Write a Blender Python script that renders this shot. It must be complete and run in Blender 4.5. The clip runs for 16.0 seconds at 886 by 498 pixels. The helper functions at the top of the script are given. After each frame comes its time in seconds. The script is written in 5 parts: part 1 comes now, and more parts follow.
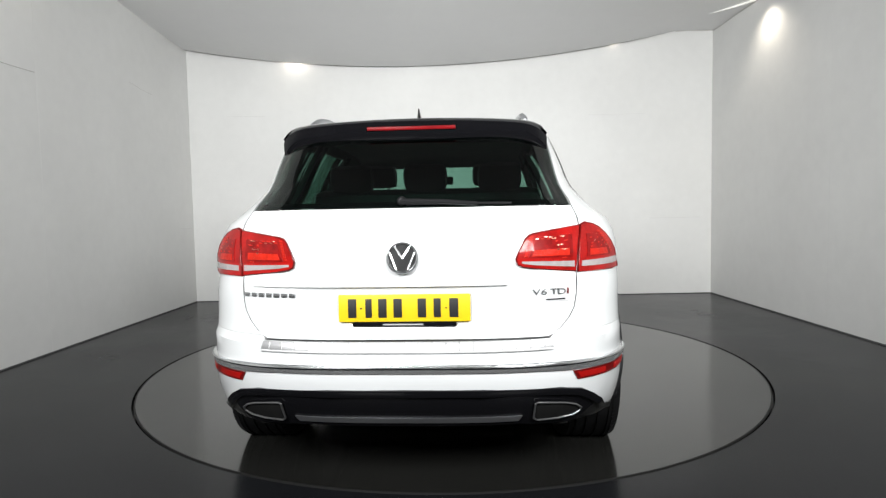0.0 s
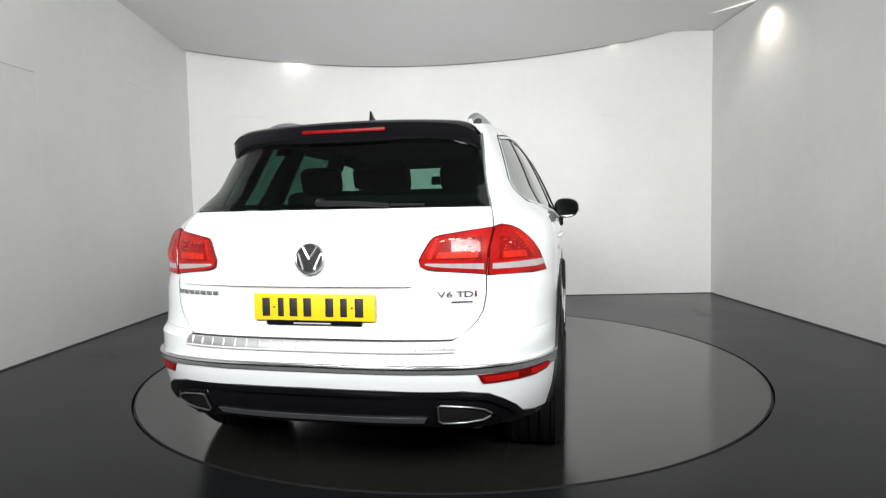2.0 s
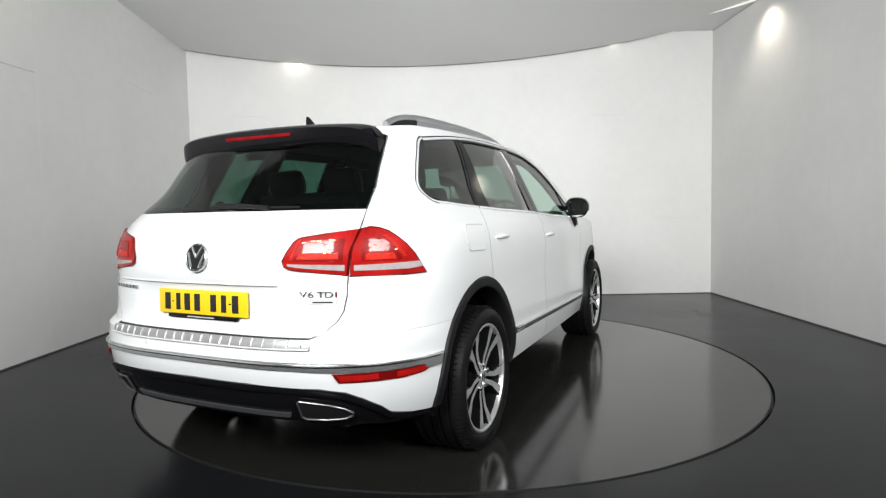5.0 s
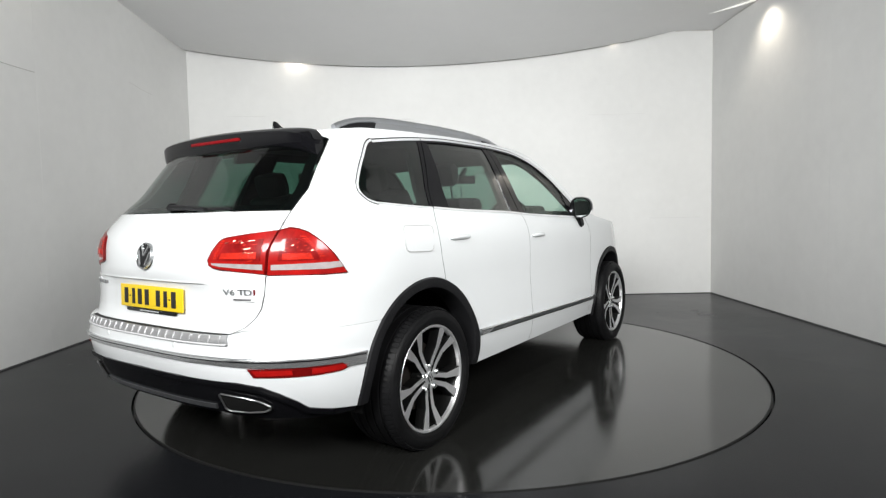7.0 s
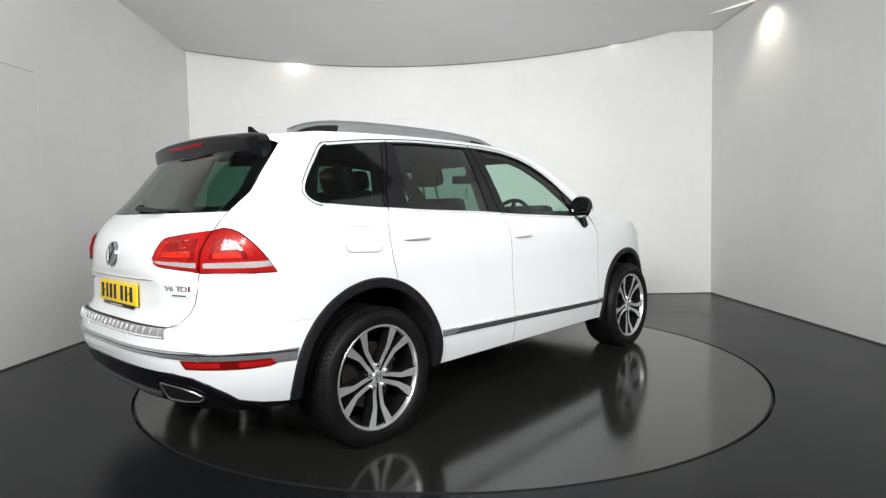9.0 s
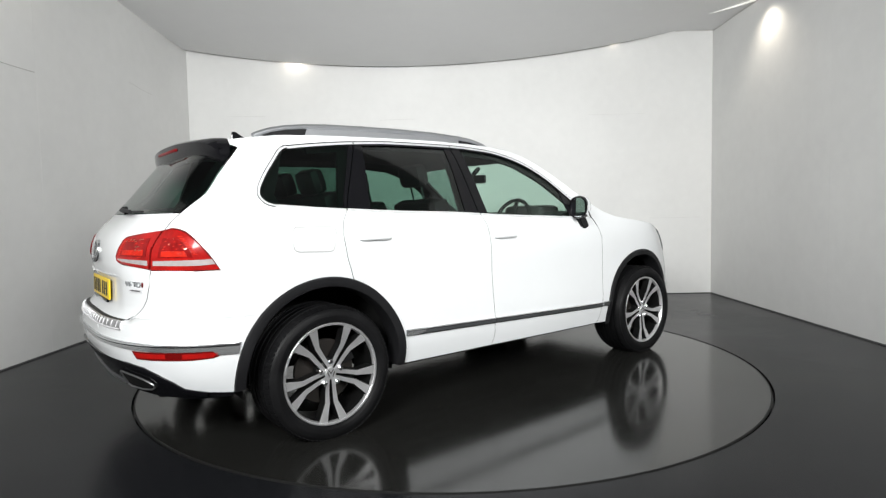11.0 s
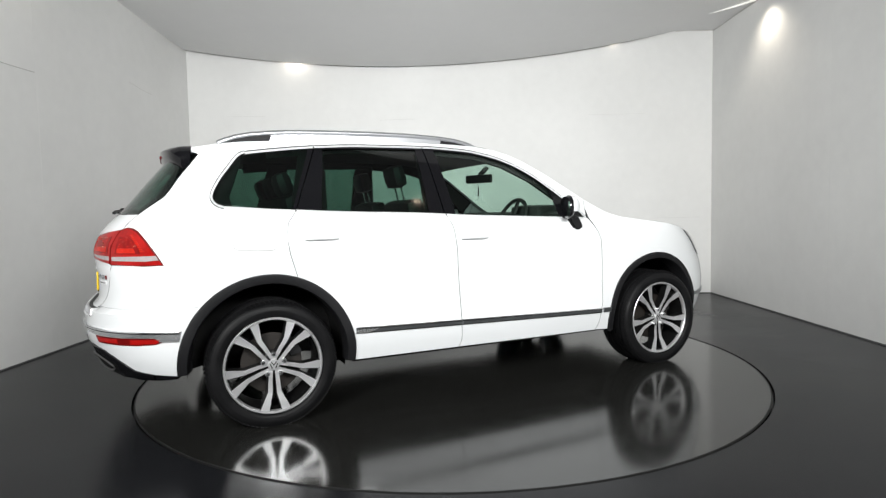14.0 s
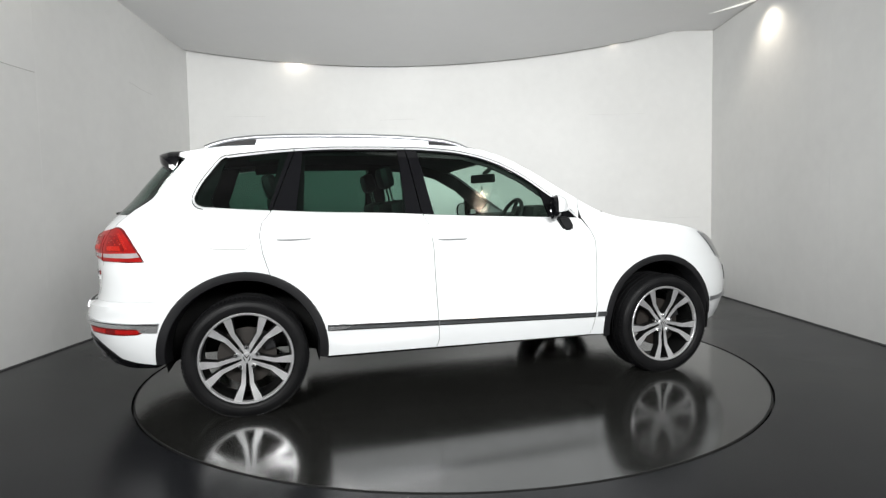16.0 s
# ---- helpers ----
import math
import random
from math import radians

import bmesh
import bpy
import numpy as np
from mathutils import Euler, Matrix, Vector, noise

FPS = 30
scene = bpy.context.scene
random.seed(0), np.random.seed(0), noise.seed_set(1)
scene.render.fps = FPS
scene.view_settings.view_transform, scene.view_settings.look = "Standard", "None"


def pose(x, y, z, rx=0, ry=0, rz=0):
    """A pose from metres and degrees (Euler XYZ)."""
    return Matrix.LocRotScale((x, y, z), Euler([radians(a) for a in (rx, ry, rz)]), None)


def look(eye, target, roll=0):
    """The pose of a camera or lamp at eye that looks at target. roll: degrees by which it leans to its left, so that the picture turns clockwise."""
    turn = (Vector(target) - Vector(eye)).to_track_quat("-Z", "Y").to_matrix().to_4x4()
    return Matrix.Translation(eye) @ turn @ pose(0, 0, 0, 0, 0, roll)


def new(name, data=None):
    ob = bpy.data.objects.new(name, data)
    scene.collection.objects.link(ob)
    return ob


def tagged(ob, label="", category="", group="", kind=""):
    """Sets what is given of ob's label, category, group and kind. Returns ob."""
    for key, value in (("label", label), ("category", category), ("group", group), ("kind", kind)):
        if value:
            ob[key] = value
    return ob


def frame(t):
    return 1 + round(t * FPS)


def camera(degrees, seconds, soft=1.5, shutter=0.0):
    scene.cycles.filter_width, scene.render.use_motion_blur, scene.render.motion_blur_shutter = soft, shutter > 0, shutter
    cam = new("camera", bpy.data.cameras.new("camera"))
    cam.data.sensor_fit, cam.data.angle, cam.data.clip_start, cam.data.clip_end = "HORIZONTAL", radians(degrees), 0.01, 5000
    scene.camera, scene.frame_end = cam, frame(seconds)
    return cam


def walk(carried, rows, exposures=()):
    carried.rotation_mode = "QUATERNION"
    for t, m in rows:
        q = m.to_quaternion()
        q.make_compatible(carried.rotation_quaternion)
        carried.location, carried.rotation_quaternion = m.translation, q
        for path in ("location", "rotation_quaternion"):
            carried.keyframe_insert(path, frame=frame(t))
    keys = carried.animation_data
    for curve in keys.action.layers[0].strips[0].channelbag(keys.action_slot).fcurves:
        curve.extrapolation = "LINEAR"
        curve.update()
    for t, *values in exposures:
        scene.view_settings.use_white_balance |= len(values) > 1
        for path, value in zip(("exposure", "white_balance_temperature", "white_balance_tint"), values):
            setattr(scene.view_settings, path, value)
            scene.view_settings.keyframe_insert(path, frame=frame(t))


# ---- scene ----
# ---------------- camera ----------------
cam = camera(74.40, 16.0, soft=1.3)
EYE = Vector((0.0, -4.7006, 1.185))
YAW, PITCH, ROLL = -0.5629, 3.5085, -1.0865
AIM = Vector((math.sin(radians(YAW)) * math.cos(radians(PITCH)), math.cos(radians(YAW)) * math.cos(radians(PITCH)), -math.sin(radians(PITCH))))
STAND = look(EYE, EYE + AIM, ROLL)
walk(cam, [(0.0, STAND), (16.0, STAND)])

# ---------------- light ----------------
world = bpy.data.worlds.new("studio_dark")
scene.world = world
world.use_nodes = True
world.node_tree.nodes["Background"].inputs[0].default_value = (0.05, 0.05, 0.055, 1)
world.node_tree.nodes["Background"].inputs[1].default_value = 0.3
scene.view_settings.exposure = 0.0


def area_lamp(name, eye, target, sx, sy, watts, colour=(1, 1, 1)):
    data = bpy.data.lights.new(name, "AREA")
    data.shape, data.size, data.size_y, data.energy, data.color = "RECTANGLE", sx, sy, watts, colour
    data.spread = radians(105)
    ob = new(name, data)
    ob.matrix_world = look(eye, target)
    return ob


def spot_lamp(name, eye, target, watts, angle, colour=(1, 0.9, 0.76)):
    data = bpy.data.lights.new(name, "SPOT")
    data.energy, data.spot_size, data.spot_blend, data.shadow_soft_size, data.color = watts, radians(angle), 1.0, 0.04, colour
    ob = new(name, data)
    ob.matrix_world = look(eye, target)
    return ob


# softboxes on the camera's side of the studio and the downlights round the ceiling's rim
area_lamp("softbox_lamp", (-1.7, -5.8, 2.9), (-1.3, 3.2, 1.15), 1.6, 1.2, 131, (0.99, 1.0, 0.99))
area_lamp("softbox_lamp", (1.9, -5.4, 2.75), (1.2, 3.2, 1.05), 1.6, 1.2, 127, (0.99, 1.0, 0.99))
for x, y, tx, ty, w in ((-2.06, 3.425, -2.06, 3.45, 19), (2.30, 3.425, 2.30, 3.45, 0.7), (3.46, 2.02, 3.60, 2.02, 22), (-3.42, 0.25, -3.57, 0.25, 2.5)):
    spot_lamp("downlight_lamp", (x, y, 3.5), (tx, ty, 2.4), w, 125)


# ---------------- materials ----------------
def mat(name, colour, rough=0.5, metal=0.0, vary=0.0, scale=6.0, bump=0.0, bump_scale=60.0, coat=0.0, spec=0.5, emit=None, rough_vary=0.0, stretch=(1, 1, 1)):
    m = bpy.data.materials.new(name)
    m.use_nodes = True
    nt = m.node_tree
    b = nt.nodes["Principled BSDF"]
    b.inputs["Roughness"].default_value, b.inputs["Metallic"].default_value = rough, metal
    b.inputs["Specular IOR Level"].default_value = spec
    b.inputs["Coat Weight"].default_value, b.inputs["Coat Roughness"].default_value = coat, 0.03
    b.inputs["Base Color"].default_value = (*colour, 1)
    if emit:
        b.inputs["Emission Color"].default_value, b.inputs["Emission Strength"].default_value = (*emit[:3], 1), emit[3]
    co = nt.nodes.new("ShaderNodeTexCoord")
    mp = nt.nodes.new("ShaderNodeMapping")
    mp.inputs["Scale"].default_value = stretch
    nt.links.new(co.outputs["Object"], mp.inputs[0])
    if vary or rough_vary:
        n1, n2 = nt.nodes.new("ShaderNodeTexNoise"), nt.nodes.new("ShaderNodeTexNoise")
        n1.inputs["Scale"].default_value, n2.inputs["Scale"].default_value = scale, scale * 9
        n1.inputs["Detail"].default_value = 6
        add = nt.nodes.new("ShaderNodeMath")
        add.operation, add.use_clamp = "MULTIPLY_ADD", True
        nt.links.new(mp.outputs[0], n1.inputs[0])
        nt.links.new(mp.outputs[0], n2.inputs[0])
        nt.links.new(n2.outputs[0], add.inputs[0])
        add.inputs[1].default_value = 0.35
        nt.links.new(n1.outputs[0], add.inputs[2])
        if vary:
            ramp = nt.nodes.new("ShaderNodeValToRGB")
            ramp.color_ramp.elements[0].position, ramp.color_ramp.elements[1].position = 0.4, 0.95
            ramp.color_ramp.elements[0].color = (*[c * (1 - vary) for c in colour], 1)
            ramp.color_ramp.elements[1].color = (*[min(1, c * (1 + vary)) for c in colour], 1)
            nt.links.new(add.outputs[0], ramp.inputs[0])
            nt.links.new(ramp.outputs[0], b.inputs["Base Color"])
        if rough_vary:
            r = nt.nodes.new("ShaderNodeMapRange")
            r.inputs["From Min"].default_value, r.inputs["From Max"].default_value = 0.4, 0.95
            r.inputs["To Min"].default_value, r.inputs["To Max"].default_value = max(0, rough - rough_vary), rough + rough_vary
            nt.links.new(add.outputs[0], r.inputs[0])
            nt.links.new(r.outputs[0], b.inputs["Roughness"])
    if bump:
        n3, bp = nt.nodes.new("ShaderNodeTexNoise"), nt.nodes.new("ShaderNodeBump")
        n3.inputs["Scale"].default_value, n3.inputs["Detail"].default_value = bump_scale, 4
        bp.inputs["Strength"].default_value, bp.inputs["Distance"].default_value = bump, 0.01
        nt.links.new(mp.outputs[0], n3.inputs[0])
        nt.links.new(n3.outputs[0], bp.inputs["Height"])
        nt.links.new(bp.outputs[0], b.inputs["Normal"])
    return m


def glass(name, tint, rough=0.07, power=5.0):
    """A thin pane: what passes is tinted, and it mirrors more at a slant."""
    m = bpy.data.materials.new(name)
    m.use_nodes = True
    nt = m.node_tree
    out = nt.nodes["Material Output"]
    nt.nodes.remove(nt.nodes["Principled BSDF"])
    tr, gl, mix, fr, po, ma = (nt.nodes.new("ShaderNode" + k) for k in ("BsdfTransparent", "BsdfGlossy", "MixShader", "LayerWeight", "Math", "Math"))
    tr.inputs[0].default_value = (*tint, 1)
    gl.inputs[0].default_value, gl.inputs[1].default_value = (0.9, 0.9, 0.9, 1), rough
    fr.inputs[0].default_value = 0.5
    po.operation, ma.operation = "POWER", "MULTIPLY_ADD"
    po.inputs[1].default_value, ma.inputs[1].default_value, ma.inputs[2].default_value = power, 0.92, 0.06
    nt.links.new(fr.outputs["Facing"], po.inputs[0])
    nt.links.new(po.outputs[0], ma.inputs[0])
    nt.links.new(ma.outputs[0], mix.inputs[0])
    nt.links.new(tr.outputs[0], mix.inputs[1])
    nt.links.new(gl.outputs[0], mix.inputs[2])
    nt.links.new(mix.outputs[0], out.inputs[0])
    return m


DARKWALL = mat("dark_wall_paint", (0.11, 0.11, 0.112), 0.7, vary=0.1, scale=1.5)
SHUT = mat("shut_line_shade", (0.20, 0.20, 0.20), 0.8)
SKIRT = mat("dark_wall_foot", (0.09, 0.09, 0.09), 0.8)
SOFTCHROME = mat("satin_chrome", (0.70, 0.71, 0.72), 0.26, 0.9, vary=0.02, scale=3)
WINCHROME = mat("window_chrome_strip", (0.78, 0.79, 0.80), 0.32, 0.45, vary=0.03, scale=5)
BADGE = mat("badge_metal", (0.55, 0.56, 0.57), 0.25, 0.9, vary=0.1, scale=30)
JOINT = mat("joint_filler", (0.74, 0.74, 0.73), 0.5)
WALL = mat("white_wall_paint", (0.74, 0.74, 0.73), 0.6, vary=0.05, scale=0.9, bump=0.06, bump_scale=25)
CEIL = mat("ceiling_paint", (0.79, 0.79, 0.79), 0.6, vary=0.02, scale=0.9, bump=0.03, bump_scale=20)
FLOOR = mat("dark_resin_floor", (0.010, 0.0105, 0.012), 0.24, spec=0.12, vary=0.12, scale=0.8, rough_vary=0.05, bump=0.012, bump_scale=9)
TABLE = mat("turntable_vinyl", (0.014, 0.014, 0.013), 0.145, spec=0.7, vary=0.12, scale=1.1, rough_vary=0.04, bump=0.014, bump_scale=7)
GAP = mat("black_gap", (0.006, 0.006, 0.006), 0.6)
GREY_LINE = mat("crack_shadow", (0.54, 0.53, 0.51), 0.9)
PAINT = mat("white_car_paint", (0.70, 0.715, 0.725), 0.3, coat=1.0, vary=0.012, scale=3)
BLACK = mat("gloss_black", (0.005, 0.005, 0.006), 0.06, spec=0.4, rough_vary=0.02, scale=9)
PLASTIC = mat("black_plastic", (0.009, 0.009, 0.010), 0.5, spec=0.2, vary=0.15, scale=14, bump=0.1, bump_scale=400)
CAVITY = mat("dark_cavity", (0.010, 0.010, 0.010), 0.85, spec=0.1, vary=0.2, scale=9)
RUBBER = mat("tyre_rubber", (0.006, 0.006, 0.0065), 0.5, spec=0.13, vary=0.35, scale=9, rough_vary=0.12, bump=0.06, bump_scale=160)
CHROME = mat("chrome", (0.75, 0.76, 0.77), 0.2, 1.0, rough_vary=0.03, scale=12)
BRUSHED = mat("brushed_aluminium", (0.50, 0.50, 0.51), 0.42, 0.85, vary=0.04, scale=16, rough_vary=0.04, stretch=(1, 12, 1))
DARKMETAL = mat("dark_metal", (0.03, 0.03, 0.032), 0.38, 0.6, vary=0.2, scale=18)
RUST = mat("rusty_brake_disc", (0.012, 0.009, 0.007), 0.6, 0.1, vary=0.4, scale=22, stretch=(1, 1, 1))
GLASS_DARK = glass("privacy_glass", (0.18, 0.30, 0.25), power=2.6)
GLASS_REAR = glass("rear_privacy_glass", (0.20, 0.36, 0.30), power=4.0)
GLASS_CLEAR = glass("green_tinted_glass", (0.70, 0.84, 0.77))


# ---------------- mesh helpers ----------------
def mesh_ob(name, bm, material, smooth=False):
    me = bpy.data.meshes.new(name)
    bmesh.ops.recalc_face_normals(bm, faces=bm.faces)
    bm.to_mesh(me)
    bm.free()
    me.materials.append(material)
    if smooth:
        me.polygons.foreach_set("use_smooth", [True] * len(me.polygons))
        me.set_sharp_from_angle(angle=radians(38))
    return new(name, me)


def part(name, bm, material, parent, label="", smooth=True):
    ob = mesh_ob(name, bm, material, smooth)
    ob.parent = parent
    return tagged(ob, label)


def box(bm, x0, y0, z0, x1, y1, z1, bevel=0.0, m=None):
    t = Matrix.Translation(((x0 + x1) / 2, (y0 + y1) / 2, (z0 + z1) / 2)) @ Matrix.Diagonal((x1 - x0, y1 - y0, z1 - z0, 1))
    vs = bmesh.ops.create_cube(bm, size=1, matrix=(m or Matrix()) @ t)["verts"]
    if bevel:
        es = list({e for v in vs for e in v.link_edges})
        bmesh.ops.bevel(bm, geom=es, offset=bevel, segments=2, affect="EDGES", profile=0.6)


def prism(bm, pts, lo, hi, axis=2):
    """A closed outline pushed from lo to hi along an axis."""
    def at(p, h):
        return (p[0], p[1], h) if axis == 2 else ((p[0], h, p[1]) if axis == 1 else (h, p[0], p[1]))
    a = [bm.verts.new(at(p, lo)) for p in pts]
    b = [bm.verts.new(at(p, hi)) for p in pts]
    bm.faces.new(a[::-1])
    bm.faces.new(b)
    for i in range(len(pts)):
        j = (i + 1) % len(pts)
        bm.faces.new((a[i], a[j], b[j], b[i]))


def lathe(bm, profile, n=48, axis="Y", m=None):
    """Spin (along, radius) points round the axis; the profile is closed when its ends meet."""
    m = m or Matrix()
    rings = []
    for h, r in profile:
        ring = []
        for i in range(n):
            a = 2 * math.pi * i / n
            c, s = r * math.cos(a), r * math.sin(a)
            p = (c, h, s) if axis == "Y" else ((c, s, h) if axis == "Z" else (h, c, s))
            ring.append(bm.verts.new(m @ Vector(p)))
        rings.append(ring)
    for a, b in zip(rings, rings[1:]):
        for i in range(n):
            j = (i + 1) % n
            bm.faces.new((a[i], a[j], b[j], b[i]))
    return rings


def tube(bm, path, radius, n=8, flat=1.0, closed=False):
    """A round rod along points."""
    path = [Vector(p) for p in path]
    rings = []
    k = len(path)
    for i, p in enumerate(path):
        if closed:
            d = path[(i + 1) % k] - path[i - 1]
        else:
            d = path[min(i + 1, k - 1)] - path[max(i - 1, 0)]
        q = d.normalized().to_track_quat("Z", "Y")
        r = radius(i / (k - 1)) if callable(radius) else radius
        rings.append([bm.verts.new(p + q @ Vector((r * math.cos(2 * math.pi * j / n), flat * r * math.sin(2 * math.pi * j / n), 0))) for j in range(n)])
    pairs = list(zip(rings, rings[1:])) + ([(rings[-1], rings[0])] if closed else [])
    for a, b in pairs:
        for j in range(n):
            bm.faces.new((a[j], a[(j + 1) % n], b[(j + 1) % n], b[j]))
    if not closed:
        bm.faces.new(rings[0][::-1])
        bm.faces.new(rings[-1])


# ---------------- the studio ----------------
XL, XR, YB, YF, ZC = -3.57, 3.66, 3.46, -7.6, 3.61
RT, TY = 2.279, -0.012


def setting(name, bm, material, label, category, smooth=False):
    return tagged(mesh_ob(name, bm, material, smooth), label, category, kind="structure")


def prism_xy(bm, pts, z0, z1):
    lo, hi = [bm.verts.new((x, y, z0)) for x, y in pts], [bm.verts.new((x, y, z1)) for x, y in pts]
    bm.faces.new(lo)
    bm.faces.new(hi[::-1])
    for i in range(len(pts)):
        j = (i + 1) % len(pts)
        bm.faces.new((lo[i], lo[j], hi[j], hi[i]))


# emission stands in for downlight spill on the ceiling sheet
GLOWSTREAK = mat("glowing_streak", (0.8, 0.8, 0.78), 0.6, emit=(1.0, 0.96, 0.88, 0.75))

WARMGLOW = mat("warm_downlight_glow", (0.8, 0.76, 0.7), 0.6, emit=(1.0, 0.84, 0.62, 22.0))


def build_room():
    bm = bmesh.new()
    box(bm, XL - 0.2, YB, -0.1, XR + 0.2, YB + 0.2, 4.0)
    setting("wall_north", bm, WALL, "plain white painted studio wall behind the turntable", "wall")
    bm = bmesh.new()
    box(bm, XL - 0.2, YF, -0.1, XL, YB - 0.002, 4.0)
    setting("wall_west", bm, WALL, "white painted studio side wall with a panel joint", "wall")
    bm = bmesh.new()
    box(bm, XR, YF, -0.1, XR + 0.2, YB - 0.002, 4.0)
    setting("wall_east", bm, WALL, "white painted studio side wall with a panel joint", "wall")
    bm = bmesh.new()
    box(bm, XL, YF - 0.2, -0.1, XR, YF, 4.0)
    setting("wall_south", bm, DARKWALL, "dark painted studio wall facing the turntable", "wall")
    # ceiling: a sheet that hangs lower towards the middle of the back wall, with an open slot for the downlights behind its edge
    bm = bmesh.new()
    nx, ny = 72, 48
    lower, upper = [], []
    for i in range(nx + 1):
        x = XL + (XR - XL) * i / nx
        dip = max(0.0, 0.4 - 0.0303 * (x + 0.5) ** 2)
        edge = YB - 0.003 - 0.06 * min(1.0, dip / 0.12)
        dip = dip + 0.012 * min(1.0, dip / 0.12)
        row = []
        for j in range(ny + 1):
            y = -1.3 + (edge + 1.3) * j / ny
            near = max(0.0, min(1.0, (y - edge + 2.6) / 2.6))
            row.append((x, y, ZC - dip * near * near * (3 - 2 * near)))
        lower.append([bm.verts.new(p) for p in row])
        upper.append([bm.verts.new((p[0], p[1], p[2] + 0.025)) for p in row])
    for i in range(nx):
        for j in range(ny):
            bm.faces.new((lower[i][j], lower[i + 1][j], lower[i + 1][j + 1], lower[i][j + 1]))
            bm.faces.new((upper[i][j], upper[i][j + 1], upper[i + 1][j + 1], upper[i + 1][j]))
        bm.faces.new((lower[i][ny], lower[i + 1][ny], upper[i + 1][ny], upper[i][ny]))
    setting("ceiling", bm, CEIL, "white ceiling sheet dipping towards the back wall", "ceiling", True)
    bm = bmesh.new()
    box(bm, XL, YF, ZC, XR, -1.302, ZC + 0.03)
    setting("ceiling_south", bm, DARKWALL, "dark painted ceiling on the camera side", "ceiling")
    bm = bmesh.new()
    box(bm, XL - 0.2, YF - 0.2, 4.0, XR + 0.2, YB + 0.2, 4.15)
    setting("roof_slab", bm, CEIL, "plain slab closing the studio above its ceiling", "roof")
    # added glowing strip: the streak the downlight throws on the ceiling beside it
    bm = bmesh.new()
    prism_xy(bm, [(3.30, 2.78), (3.36, 2.73), (3.50, 2.58), (3.655, 2.36), (3.655, 2.22), (3.48, 2.50)], ZC - 0.006, ZC + 0.002)
    lamp = tagged(mesh_ob("ceiling_streak", bm, CEIL, False), "slanting streak of downlight spill, added as a shape on the white ceiling", "ceiling light")
    bm = bmesh.new()
    prism_xy(bm, [(3.335, 2.738), (3.38, 2.69), (3.50, 2.555), (3.65, 2.34), (3.65, 2.26), (3.49, 2.50)], ZC - 0.0095, ZC - 0.004)
    part("diffuser", bm, GLOWSTREAK, lamp, "glowing strip imitating the downlight's spill")
    for x, y in ((1.85, -2.35),):
        bm = bmesh.new()
        lathe(bm, [(ZC, 0.062), (ZC - 0.006, 0.066), (ZC - 0.008, 0.078), (ZC, 0.086)], 32, "Z", Matrix.Translation((x, y, 0)))
        spot = tagged(mesh_ob("ceiling_downlight", bm, SOFTCHROME, True), "round warm downlight let into the dark ceiling", "ceiling light")
        bm = bmesh.new()
        lathe(bm, [(ZC - 0.004, 0.0005), (ZC - 0.004, 0.062)], 32, "Z", Matrix.Translation((x, y, 0)))
        part("diffuser", bm, WARMGLOW, spot, "glowing warm diffuser")
    # joints, cracks, grey lines along corners and ceiling edges, and the dark line at the foot of the walls
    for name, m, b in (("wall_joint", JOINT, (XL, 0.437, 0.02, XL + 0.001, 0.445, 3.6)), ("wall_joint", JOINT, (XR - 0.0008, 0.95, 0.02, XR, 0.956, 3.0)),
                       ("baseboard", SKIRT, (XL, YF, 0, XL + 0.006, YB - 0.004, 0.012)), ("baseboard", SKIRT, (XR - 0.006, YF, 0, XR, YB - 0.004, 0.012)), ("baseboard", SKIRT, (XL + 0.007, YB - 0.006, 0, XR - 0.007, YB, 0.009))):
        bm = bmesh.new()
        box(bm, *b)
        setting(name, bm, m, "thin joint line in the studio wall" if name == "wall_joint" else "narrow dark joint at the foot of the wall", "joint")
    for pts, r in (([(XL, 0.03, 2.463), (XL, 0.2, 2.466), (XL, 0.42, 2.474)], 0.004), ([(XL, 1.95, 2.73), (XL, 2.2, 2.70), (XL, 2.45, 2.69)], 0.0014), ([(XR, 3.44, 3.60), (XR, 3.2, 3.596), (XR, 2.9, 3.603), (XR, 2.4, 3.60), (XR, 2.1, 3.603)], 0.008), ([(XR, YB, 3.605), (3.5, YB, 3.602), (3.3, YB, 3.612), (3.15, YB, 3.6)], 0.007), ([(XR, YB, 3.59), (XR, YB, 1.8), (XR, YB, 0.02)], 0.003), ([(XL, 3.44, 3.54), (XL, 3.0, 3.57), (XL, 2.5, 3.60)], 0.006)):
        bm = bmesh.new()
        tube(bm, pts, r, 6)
        setting("wall_line", bm, GREY_LINE, "fine darker line of a crack, corner or ceiling edge", "crack")
    for pts in SCUFFS:
        bm = bmesh.new()
        tube(bm, pts, 0.0035, 5)
        setting("wall_scuff", bm, SCUFF, "faint grey scuff on the white wall", "scuff")
    # floor with the round pit of the turntable
    bm = bmesh.new()
    n = 128
    sq = []
    for i in range(n):
        a = 2 * math.pi * i / n
        c, s = math.cos(a), math.sin(a)
        k = min((XR if c > 0 else XL) / c if abs(c) > 1e-6 else 1e9, (YB if s > 0 else YF) / s if abs(s) > 1e-6 else 1e9)
        sq.append((k * c, k * s))
    for corner in ((XL, YB), (XR, YB), (XL, YF), (XR, YF)):
        j = min(range(n), key=lambda i: math.hypot(sq[i][0] - corner[0], sq[i][1] - corner[1]))
        sq[j] = corner
    r = RT + 0.019
    a = [bm.verts.new((r * math.cos(2 * math.pi * i / n), TY + r * math.sin(2 * math.pi * i / n), 0)) for i in range(n)]
    d = [bm.verts.new((v.co.x, v.co.y, -0.06)) for v in a]
